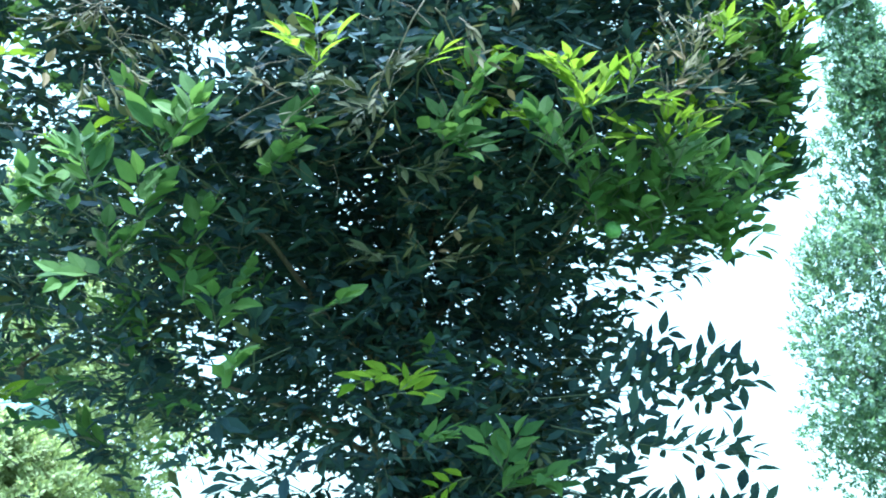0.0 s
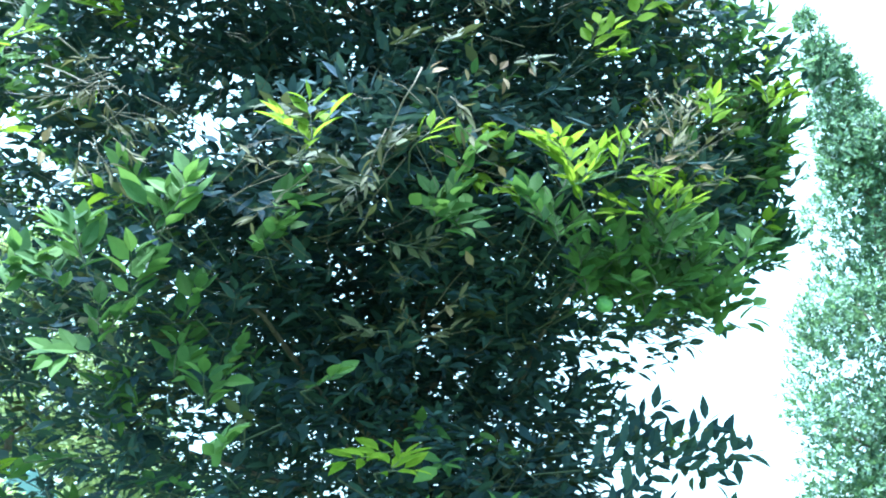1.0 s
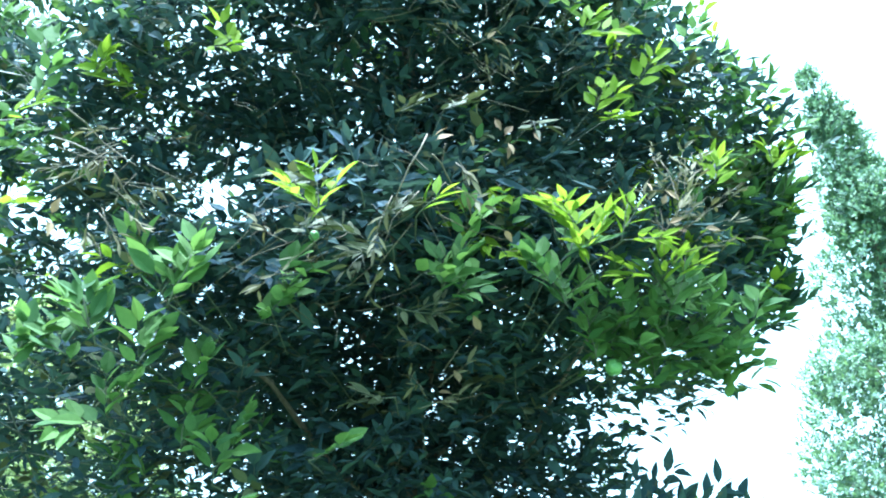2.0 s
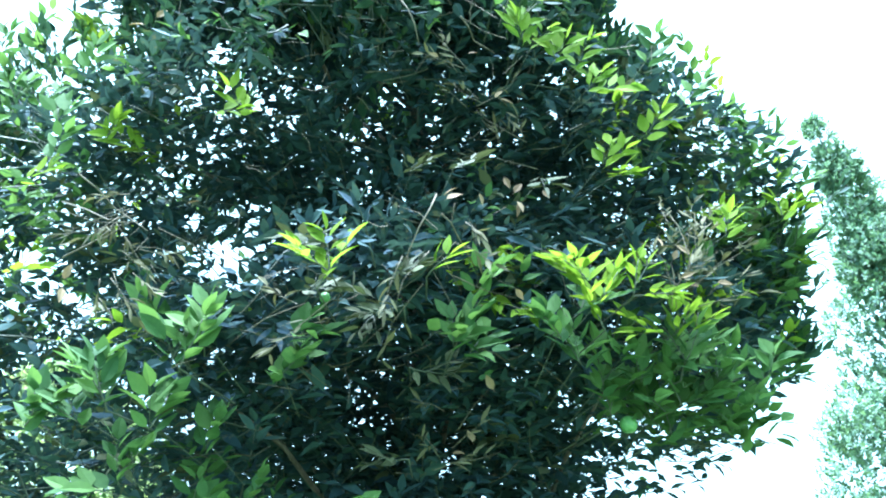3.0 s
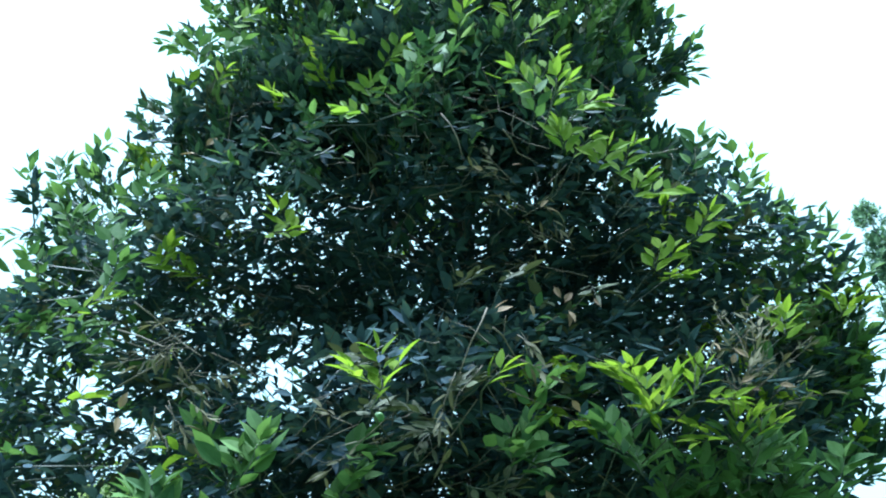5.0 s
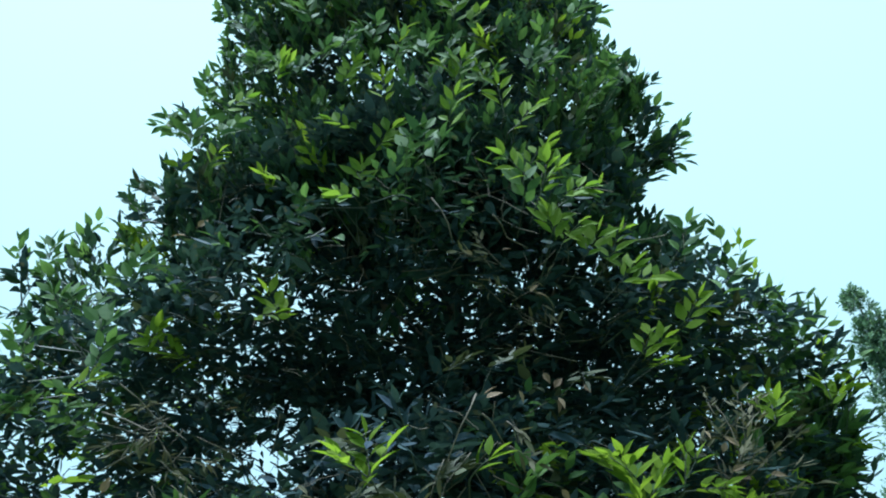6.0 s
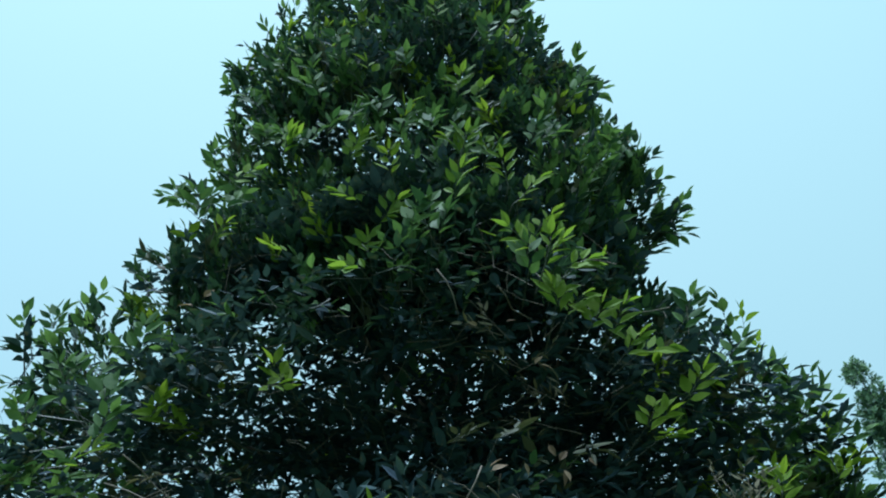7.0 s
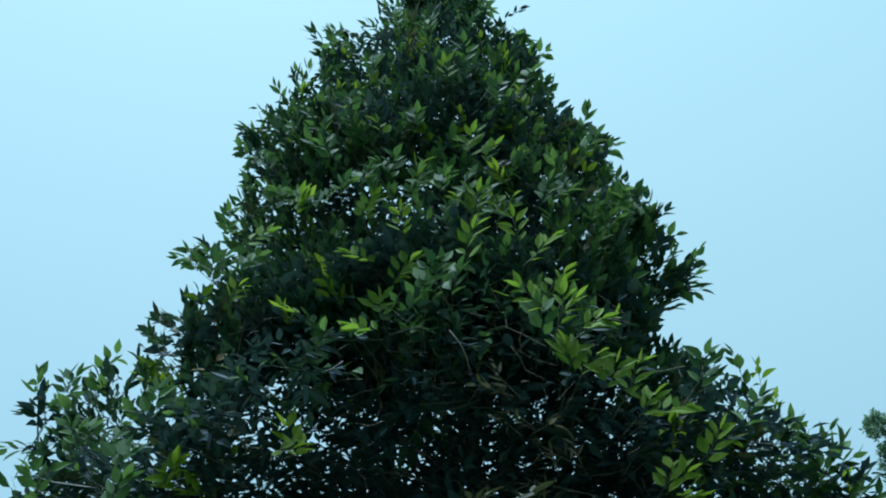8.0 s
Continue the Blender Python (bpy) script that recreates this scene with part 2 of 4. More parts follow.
REACH_L = (
    (1.1, 0.7), (1.75, 1.3), (2.0, 1.55), (2.2, 1.64), (2.4, 1.7), (3.0, 1.7), (3.6, 1.66), (3.8, 1.6), (3.88, 1.45), (3.96, 1.12), (4.1, 1.02),
    (4.3, 0.99), (4.48, 0.96), (4.65, 1.06), (4.85, 1.03), (5.0, 0.99), (5.15, 0.95), (5.3, 0.95), (5.42, 0.75), (5.72, 0.71), (5.9, 0.64),
    (6.06, 0.53), (6.3, 0.25), (6.5, 0.12), (6.65, 0.02))
rnd = random.Random(11)


def reach(theta, z):
    """How far the crown goes from its axis, theta from +x."""
    r, l = np.interp(z, *zip(*REACH_R)), np.interp(z, *zip(*REACH_L))
    k = 0.5 + 0.5 * math.cos(theta)
    front = max(0.0, -math.sin(theta)) ** 1.3
    lobes = 1 + abs(math.sin(theta)) * (0.07 * math.sin(8.4 * z + 2.0 * math.sin(2 * theta + 1.0)) + 0.05 * math.sin(7 * theta + 5 * z) + 0.05 * math.sin(11 * theta - 14 * z))
    # the boughs form tiers: the front is drawn in between them, under overhangs
    lobes *= 1 - front * (0.24 * math.exp(-((z - 2.97) / 0.32) ** 2) + 0.2 * front ** 3 * math.exp(-((z - 2.18) / 0.18) ** 2) - 0.17 * math.exp(-((z - 4.08) / 0.22) ** 2))
    lobes *= 1 - 0.46 * max(0.0, -math.cos(theta)) * max(0.0, -math.sin(theta)) * math.exp(-((z - 3.7) / 0.36) ** 2)
    return lobes * (l + (r - l) * k) / math.hypot(math.cos(theta), math.sin(theta) / 0.8)


def axis_at(z):
    return Vector((0.02 * math.sin(z * 1.7), AXIS_Y + 0.02 * math.cos(z * 1.3), z))


def depth_in(p):
    """How deep a place lies inside the crown's outline; negative outside."""
    x, y = p.x, p.y - AXIS_Y
    return reach(math.atan2(y, x), p.z) - math.hypot(x, y)


# young, bright sprays on the outside of the crown: place, the way the shoot points (degrees from level), leaves
FLUSH_LOW = [
    (-0.16, 1.87, 2.54, 60, 9), (-0.24, 1.88, 2.52, 150, 6), (0.03, 1.93, 2.51, 50, 3), (0.35, 2.02, 2.54, 110, 13),
    (0.49, 2.05, 2.55, 70, 7), (0.47, 2.11, 2.43, 170, 8), (0.54, 2.08, 2.50, 0, 6), (0.83, 2.46, 2.88, 60, 6),
    (-0.10, 2.07, 1.88, 190, 9), (-0.01, 2.09, 1.86, 10, 5), (0.08, 2.23, 1.69, 190, 4),
]
FLUSH_MORE = [
    (0.31, 2.02, 2.55, 150, 8), (0.42, 2.03, 2.52, 60, 8), (0.59, 2.17, 2.47, 70, 6), (-0.91, 2.34, 1.90, 10, 6), (0.66, 2.22, 2.48, 30, 5),
]
GREEN_LOW = [
    (0.61, 2.22, 2.45, 80, 9), (0.72, 2.38, 2.38, 20, 9), (0.56, 2.28, 2.38, 120, 8), (0.40, 2.24, 2.32, 110, 7),
    (0.70, 2.45, 2.32, 350, 8), (-0.45, 1.89, 2.38, 70, 8), (-0.64, 1.91, 2.31, 100, 8), (-0.17, 2.01, 2.01, 10, 4),
    (-0.39, 2.03, 2.03, 80, 7), (-0.35, 2.05, 2.06, 40, 4), (-0.35, 2.00, 1.89, 60, 5), (0.21, 2.22, 1.76, 70, 8),
    (0.25, 2.33, 1.69, 20, 8), (0.10, 2.05, 2.41, 45, 7), (-0.27, 2.03, 2.33, 0, 7), (-0.71, 2.07, 2.11, 170, 7),
]
GREEN_MORE = [
    (0.62, 2.38, 2.32, 60, 9), (0.78, 2.39, 2.40, 45, 8), (0.75, 2.36, 2.45, 60, 8), (0.48, 2.20, 2.38, 100, 7),
    (-0.55, 1.98, 2.26, 90, 8), (-0.71, 1.95, 2.25, 120, 7), (-0.62, 2.05, 2.17, 80, 7), (-0.45, 2.06, 2.22, 80, 7),
    (-0.47, 2.10, 2.09, 60, 6), (-0.64, 1.92, 2.30, 80, 8), (-0.77, 1.94, 2.26, 70, 8), (-0.50, 1.89, 2.36, 100, 7),
    (-0.43, 1.89, 2.39, 70, 7), (0.09, 2.04, 2.44, 60, 7), (0.71, 2.36, 2.38, 50, 8),
]
GREEN_LEFT = [
    (-1.30, 2.57, 3.65, 100, 7), (0.77, 2.52, 2.31, 20, 8), (0.06, 2.05, 2.41, -10, 6), (0.13, 2.00, 2.52, 80, 6),
    (-0.27, 2.03, 2.34, 40, 7), (-0.23, 1.98, 2.39, 20, 6), (0.05, 2.13, 1.77, 20, 6), (0.31, 2.34, 1.70, 10, 6),
]
GREEN_RIGHT = [
    (0.42, 2.15, 2.37, 70, 9), (0.52, 2.32, 2.34, 150, 9), (0.63, 2.29, 2.41, 0, 9), (0.69, 2.32, 2.45, 35, 8),
    (0.81, 2.45, 2.36, 45, 8), (0.60, 2.43, 2.27, 20, 8), (0.46, 2.24, 2.35, 35, 8), (0.77, 2.52, 2.31, 110, 8),
    (0.87, 2.44, 2.45, 70, 7), (0.37, 2.07, 2.39, 70, 8), (0.66, 2.37, 2.36, 35, 9), (0.88, 2.55, 2.35, 35, 7),
    (0.50, 2.36, 2.29, 170, 8), (0.70, 2.43, 2.32, 150, 9), (0.56, 2.33, 2.35, 70, 8), (0.13, 2.06, 2.38, 20, 6),
    (0.28, 2.04, 2.43, 110, 7), (0.40, 2.04, 2.47, 20, 8),
]
YOUNG_MID = [
    (-0.68, 2.20, 3.64, 60, 4), (-0.64, 2.20, 3.88, 30, 5), (-0.77, 2.20, 3.63, 100, 3), (-0.49, 2.20, 4.03, 60, 8),
    (-0.30, 2.20, 3.96, 80, 6), (-0.17, 2.20, 3.88, 90, 6), (-0.49, 2.20, 3.56, 170, 4), (-0.28, 2.20, 3.75, 150, 5),
    (-0.18, 2.20, 3.71, 60, 9), (-0.23, 2.20, 3.56, 80, 7), (-0.29, 2.20, 3.49, 170, 7), (0.03, 2.20, 3.77, 80, 6),
    (0.07, 2.20, 3.98, 70, 10), (0.16, 2.20, 3.95, 60, 8), (0.18, 2.20, 3.81, 100, 5), (0.23, 2.20, 3.72, 40, 6),
    (0.27, 2.20, 3.61, 60, 9), (0.21, 2.20, 3.53, 150, 6), (0.30, 2.20, 3.52, 60, 8),
]
YOUNG_HIGH = [
    (0.36, 2.20, 3.47, 30, 7), (0.28, 2.20, 3.35, 100, 8), (0.32, 2.20, 3.30, 60, 6), (0.39, 2.20, 3.28, 60, 8),
    (0.43, 2.20, 3.23, 70, 6), (0.47, 2.20, 3.16, 40, 7), (0.49, 2.20, 3.14, 20, 6), (0.48, 2.20, 2.95, 70, 8),
    (0.51, 2.20, 2.88, 10, 5), (0.60, 2.20, 3.00, 40, 6), (-0.46, 2.20, 3.12, 120, 4), (-0.50, 2.20, 3.10, 0, 4),
    (-0.78, 2.20, 3.06, 60, 7), (-0.73, 2.20, 3.00, 150, 5), (-0.97, 2.20, 2.92, 30, 5), (-0.97, 2.20, 2.66, 0, 4),
    (0.90, 2.20, 2.77, 60, 6), (0.76, 2.20, 2.73, 60, 6),
]
YOUNG_TOP = [
    (0.08, 2.30, 4.37, 70, 9), (0.14, 2.30, 4.31, 40, 7), (-0.29, 2.30, 4.06, 60, 5), (-0.24, 2.30, 4.47, 90, 3),
    (0.00, 2.30, 4.78, 80, 4),
]
FRESH_MID = [
    (-0.78, 2.25, 3.82, 100, 8), (-0.59, 2.25, 4.10, 80, 7), (-0.11, 2.25, 3.69, 70, 6), (-0.06, 2.25, 3.71, 90, 4),
    (-0.02, 2.25, 3.66, 60, 5), (0.23, 2.25, 3.49, 80, 5), (0.56, 2.25, 3.92, 120, 6), (0.29, 2.25, 4.02, 60, 6),
    (0.63, 2.25, 3.27, 70, 6), (-1.00, 2.25, 3.21, 100, 8), (-0.93, 2.25, 3.14, 60, 7), (-1.08, 2.25, 3.24, 100, 8),
    (-1.15, 2.25, 3.10, 100, 7), (-0.88, 2.25, 3.30, 80, 6), (-0.94, 2.25, 3.02, 70, 6), (0.72, 2.25, 3.13, 60, 6),
]
FRESH_HIGH = [
    (-0.35, 2.25, 4.59, 90, 7), (-0.27, 2.25, 4.78, 80, 6), (-0.12, 2.25, 4.46, 90, 7), (0.29, 2.25, 4.64, 60, 6),
    (0.18, 2.25, 4.55, 80, 6), (0.33, 2.25, 4.06, 60, 8), (-0.05, 2.25, 5.05, 90, 8), (-0.41, 2.25, 4.31, 100, 6),
    (-0.50, 2.25, 4.12, 100, 8), (-0.44, 2.25, 4.09, 60, 8), (-0.57, 2.25, 4.10, 120, 7), (-0.21, 2.25, 4.23, 90, 8),
    (-0.31, 2.25, 4.19, 80, 7), (-0.04, 2.25, 4.13, 70, 7),
]
FRESH_TOP = [
    (0.08, 2.25, 4.06, 100, 7), (0.15, 2.25, 3.97, 60, 7), (-0.78, 2.25, 3.85, 100, 8), (-0.84, 2.25, 3.85, 120, 8),
    (-0.67, 2.25, 3.81, 40, 5), (0.52, 2.25, 3.93, 60, 6), (0.46, 2.25, 4.24, 50, 5), (-0.41, 2.25, 4.95, 100, 5),
    (0.07, 2.25, 4.81, 80, 5), (-0.18, 2.25, 5.11, 90, 6), (-0.64, 2.25, 4.28, 110, 6), (-0.74, 2.25, 3.97, 100, 6),
    (-0.38, 2.25, 4.14, 70, 7), (-0.14, 2.25, 4.11, 90, 6),
]
PALE = [
    (0.04, 2.11, 2.32, -30, 9), (-0.11, 2.12, 2.15, 185, 8), (-0.11, 1.99, 2.43, 200, 8), (-0.01, 1.96, 2.51, 10, 7),
    (-0.15, 1.94, 2.46, 170, 7), (0.01, 2.04, 2.82, 10, 7), (0.28, 1.97, 2.71, -80, 5), (0.11, 1.94, 2.76, 10, 6),
    (-0.02, 1.94, 2.52, 20, 7), (-0.20, 1.92, 2.47, 5, 7), (-0.10, 2.02, 2.41, -80, 6),
]
DEAD = [
    (0.57, 2.06, 2.52, 20), (0.63, 2.11, 2.52, 150), (0.56, 2.05, 2.56, 70), (0.61, 2.07, 2.58, 110),
    (0.67, 2.13, 2.54, 5), (-0.75, 1.95, 2.50, -80), (0.05, 2.15, 2.17, 0), (0.10, 2.16, 2.19, 100),
    (0.15, 2.11, 2.29, 95), (0.20, 2.01, 2.49, -60), (0.21, 1.93, 2.66, -80), (0.05, 1.87, 2.64, 30),
    (0.53, 2.05, 2.62, -50), (0.21, 2.20, 3.11, 10),
]
DEAD_HIGH = [
    (0.13, 2.10, 3.18, 20), (0.06, 2.10, 3.17, 170), (0.19, 2.10, 3.04, 40), (-0.67, 2.10, 3.32, 60),
    (-0.69, 2.10, 3.30, 150), (0.06, 2.10, 2.76, 30), (0.23, 2.10, 2.75, 280), (0.22, 2.10, 2.77, 60),
    (-0.81, 2.10, 2.58, 80), (0.14, 2.10, 2.78, 280), (0.20, 2.10, 2.82, 290), (0.29, 2.10, 2.78, 270),
    (-0.55, 2.10, 2.77, 0),
]
# sprigs that stand out against the sky
EDGE = [
    (-1.29, 2.80, 3.89, 80, 6), (-1.51, 2.80, 3.81, 100, 7), (-1.41, 2.80, 3.80, 70, 6), (-1.52, 2.80, 3.60, 170, 6),
    (0.86, 2.80, 4.17, 40, 7), (0.84, 2.80, 4.08, 350, 6), (0.82, 2.80, 3.67, 60, 7), (0.93, 2.80, 3.59, 80, 9),
    (1.00, 2.80, 3.41, 50, 8), (1.04, 2.80, 3.20, 60, 7), (-0.90, 2.80, 5.02, 120, 6), (0.80, 2.80, 4.34, 50, 6),
    (-1.10, 2.80, 4.45, 150, 7), (0.43, 2.80, 5.57, 60, 6), (0.59, 2.80, 4.99, 50, 6), (0.64, 2.80, 4.80, 40, 6),
    (-0.53, 2.80, 5.68, 120, 6), (0.22, 2.80, 5.98, 70, 6), (0.96, 2.80, 2.37, 10, 6),
]
EDGE_LOW = [
    (1.03, 2.80, 2.77, 20, 7), (1.06, 2.80, 2.87, 40, 7), (1.11, 2.80, 2.97, 30, 7), (1.01, 2.80, 2.62, 10, 7),
    (0.99, 2.80, 2.70, 30, 7), (1.07, 2.80, 2.81, 350, 6), (1.03, 2.80, 2.92, 60, 7),
]
BOUGH = [
    (-0.93, 5.2, 0.09), (-0.62, 5.98, 0.09), (0.44, 5.86, 0.09), (0.66, 5.06, 0.09), (0.82, 4.54, 0.08),
    (0.88, 4.28, 0.09), (0.79, 3.82, 0.08), (1.27, 3.18, 0.13), (1.22, 2.95, 0.1), (1.2, 2.72, 0.09), (-0.2, 6.32, 0.08), (0.22, 6.22, 0.08), (-1.52, 3.8, 0.1),
]
EDGE_YOUNG = [
    (0.98, 2.80, 3.65, 80, 6), (1.05, 2.80, 3.56, 70, 6), (1.01, 2.80, 3.43, 40, 6), (1.14, 2.80, 3.23, 80, 6),
    (0.96, 2.80, 2.05, 60, 6), (1.19, 2.80, 3.10, 70, 6), (1.19, 2.80, 2.91, 20, 5),
    (1.08, 2.80, 2.66, 40, 5), (1.17, 2.80, 2.91, 20, 5), (1.15, 2.80, 3.11, 70, 6),
]
# thin, open branches low on the sunny side, with large leaves
LOW_BRANCH = [
    (0.42, 2.50, 1.90, 4, 17), (0.48, 2.60, 1.97, 10, 14), (0.44, 2.45, 1.80, 350, 15), (0.40, 2.55, 1.68, 346, 12), (0.46, 2.40, 1.60, 358, 13),
    (0.36, 2.48, 1.73, 8, 12), (0.44, 2.65, 2.02, 2, 8), (0.40, 2.35, 1.52, 352, 12),
]
# where the crown opens: shaded hollows in its face, and gaps that let the sky through
HOLLOW = [
    (-0.03, 2.22, 2.18, 0.28), (0.1, 2.25, 2.12, 0.2), (-0.11, 2.24, 3.00, 0.24), (0.15, 2.09, 2.77, 0.22), (-0.40, 2.24, 2.93, 0.2), (-0.20, 2.21, 3.14, 0.22),
    (0.23, 2.31, 3.24, 0.2), (-0.06, 2.19, 2.05, 0.26), (0.07, 2.05, 2.62, 0.16), (-0.58, 2.37, 3.47, 0.14),
    (0.13, 2.23, 1.99, 0.2), (-0.09, 2.24, 2.34, 0.12), (0.06, 2.28, 3.09, 0.2), (-0.17, 2.17, 2.36, 0.14),
    (0.06, 2.29, 3.06, 0.2), (0.35, 2.31, 2.95, 0.2), (-0.31, 2.24, 3.09, 0.16), (0.54, 2.46, 2.85, 0.13),
    (-0.16, 2.24, 2.85, 0.16), (-0.54, 2.22, 2.84, 0.12),
]
GAP = [
    (-0.36, 1.95, 2.57, 0.042), (-0.37, 1.91, 2.45, 0.035), (-0.69, 1.93, 2.42, 0.035), (-0.33, 1.90, 2.49, 0.035), (-0.41, 1.93, 2.51, 0.035),
    (-0.48, 2.06, 3.24, 0.028), (-0.45, 2.12, 3.15, 0.022), (-0.33, 2.13, 2.96, 0.03), (-0.85, 2.07, 2.65, 0.035),
    (-0.69, 1.98, 2.48, 0.03), (-0.60, 1.95, 2.46, 0.022), (-0.78, 1.98, 2.56, 0.03), (0.33, 2.15, 2.08, 0.02), (0.27, 2.15, 2.05, 0.018),
    (-0.14, 2.1, 1.92, 0.03), (0.45, 2.2, 1.83, 0.03), (0.02, 2.1, 3.0, 0.022), (0.13, 2.15, 2.97, 0.02), (-0.3, 2.2, 3.1, 0.02),
]
DRY = [
    (-0.66, 2.04, 2.70, 215, 9), (0.59, 2.11, 2.51, 60, 9), (-0.03, 1.92, 2.54, 250, 2), (0.08, 1.94, 2.57, 300, 2),
    (0.16, 2.18, 3.11, 130, 5), (0.62, 2.10, 2.58, 80, 8), (0.08, 1.96, 2.55, -50, 2), (-0.63, 2.03, 2.65, -20, 4),
    (-0.66, 1.94, 2.50, -40, 3), (-0.20, 1.95, 2.45, 185, 5), (0.05, 2.16, 2.20, 20, 4), (0.25, 2.25, 3.0, 110, 4),
]
# longer bare branches: foot, bend, tip
DRY_BRANCH = [
    ((0.04, 2.00, 2.72), (0.00, 2.00, 2.64), (-0.05, 2.00, 2.52)),
    ((0.05, 2.00, 2.67), (0.08, 2.00, 2.62), (0.12, 2.00, 2.53)),
    ((-0.77, 2.00, 2.80), (-0.68, 2.00, 2.71), (-0.60, 2.00, 2.65)),
    ((-0.80, 2.00, 2.73), (-0.69, 2.00, 2.68), (-0.63, 2.00, 2.69)),
    ((-0.78, 2.00, 2.59), (-0.71, 2.00, 2.63), (-0.68, 2.00, 2.66)),
    ((0.12, 2.10, 3.30), (0.15, 2.10, 3.22), (0.20, 2.10, 3.18)),
    ((-0.04, 2.10, 3.37), (-0.00, 2.10, 3.28), (0.01, 2.10, 3.21)),
]
STANDPOINT = Vector((0.0, 0.0, 1.6))


def on_face(p):
    """The place on the crown's face that lies nearest to p, in or out along the line from the open side."""
    step = (STANDPOINT - p).normalized() * 0.01
    for k in range(40):
        if -0.12 < depth_in(p) < -0.03:
            break
        p = p + step if depth_in(p) > -0.07 else p - step
    return p


def at_rim(p, out=0.05):
    """p, drawn in to the crown's rim where it lies far out."""
    for k in range(30):
        if depth_in(p) > -out:
            break
        p = p + (axis_at(p.z) - p).normalized() * 0.01
    return p


def blocked(p, face=True):
    for x, y, z, r in HOLLOW if face else ():
        if (p - Vector((x, y, z))).length < r:
            return True
    for x, y, z, r in GAP:
        c = Vector((x, y, z))
        way_in = (c - STANDPOINT).normalized()
        d = p - c
        along = d.dot(way_in)
        if (d - way_in * along).length < r * (1 + 0.4 * max(0.0, along)) and rnd.random() < 0.9:
            return True
    if p.z < 1.9 and p.x < -0.12 and rnd.random() < 0.5:
        return True
    if p.z < 1.75 and rnd.random() < 0.12:
        return True
    return False


tree = new("citrus_tree")
tree.location = (0, AXIS_Y, 0)
tagged(tree, label="tall leafy citrus tree with bright young shoots and small green fruit", category="tree")
SHIFT = Vector((0, AXIS_Y, 0))


def local(vs):
    return [Vector(v) - SHIFT for v in vs]


trunk_pts = [axis_at(z) for z in (0.0, 0.12, 0.5, 1.0, 1.6, 2.3, 3.0, 3.8, 4.6, 5.4, 6.1)]
v, f = tube(trunk_pts, (0.11, 0.075, 0.06, 0.05, 0.042, 0.034, 0.028, 0.022, 0.016, 0.010, 0.004), 10)
mesh_part("trunk", local(v), f, M_BARK, tree, "grey-brown trunk")

# limbs from the trunk into the crown
for i in range(46):
    z0 = 1.3 + 4.35 * (i + rnd.random()) / 46
    th = i * 2.39996 + rnd.uniform(-0.4, 0.4)
    far_z = min(z0 + rnd.uniform(0.25, 0.75), 6.1)
    out = reach(th, max(far_z, 1.5)) * rnd.uniform(0.6, 0.8)
    a = axis_at(z0)
    tip = axis_at(far_z) + Vector((math.cos(th) * out, math.sin(th) * out, 0))
    mid1 = a.lerp(tip, 0.35) + Vector((rnd.uniform(-0.06, 0.06), rnd.uniform(-0.06, 0.06), rnd.uniform(-0.02, 0.1)))
    mid2 = a.lerp(tip, 0.7) + Vector((rnd.uniform(-0.07, 0.07), rnd.uniform(-0.07, 0.07), rnd.uniform(0.0, 0.1)))
    k = 1 - 0.12 * z0
    v, f = tube([a, mid1, mid2, tip], (0.013 * k + 0.003, 0.009 * k + 0.002, 0.006 * k + 0.0015, 0.002), 6)
    mesh_part("limb", local(v), f, M_BARK, tree)

# clumps of twigs through the crown, most of them in its outer shell
weights_z = [Z_LOW + (Z_TOP - Z_LOW) * i / 200 for i in range(201)]
cum, total = [], 0.0
for z in weights_z:
    total += (0.5 * (np.interp(z, *zip(*REACH_R)) + np.interp(z, *zip(*REACH_L)))) ** 1.4 + 0.06
    cum.append(total)
mature, deep, green, flush, pale, inner = [], [], [], [], [], []
twigs = Pile()
drys = Pile()


def leafy_twig(base, way_out, count, step, length, into, spread=1.0, lift=None, free=True, fan=False, perk=False):
    """A thin stem with leaves set by turns on both sides; leaf rows go to the list into."""
    d = way_out.normalized()
    side = d.cross(Vector((0, 0, 1)))
    if side.length < 0.1:
        side = Vector((1, 0, 0))
    side.normalize()
    if fan:
        side = d.cross(lift).normalized()
    over = side.cross(d)
    p = base.copy()
    pts = [p.copy()]
    for i in range(count):
        d = (d + Vector((rnd.gauss(0, 0.10), rnd.gauss(0, 0.10), rnd.gauss(0.0, 0.08)))).normalized()
        p = p + d * step
        if not free and depth_in(p) < length * 0.45:
            break
        pts.append(p.copy())
        turn = (i % 2) * math.pi + rnd.uniform(-0.35, 0.35) if fan else i * 2.4 + rnd.uniform(-0.5, 0.5)
        aside = side * math.cos(turn) + over * math.sin(turn) * (0.55 if free else 0.45)
        axis = (d * (rnd.uniform(0.8, 1.2) if perk else rnd.uniform(0.45, 0.9)) + aside * spread * rnd.uniform(0.7, 1.1) + Vector((0, 0, 0.26 if fan or perk else -0.12))).normalized()
        if not free and not perk:
            axis.z *= 0.8
        up = (lift or Vector((0, 0, 1))) + Vector((rnd.gauss(0, 0.38), rnd.gauss(0, 0.38), rnd.gauss(0, 0.22)))
        taper = 0.75 + 0.25 * math.sin(math.pi * (i + 1) / (count + 1))
        into.append((tuple(p - SHIFT), tuple(axis), tuple(up), length * taper * rnd.uniform(0.75, 1.2)))
    if free or depth_in(p) > length * 0.45:
        into.append((tuple(p - SHIFT), tuple(d), (0.1, -0.2, 1.0), length * 0.8))
    return pts


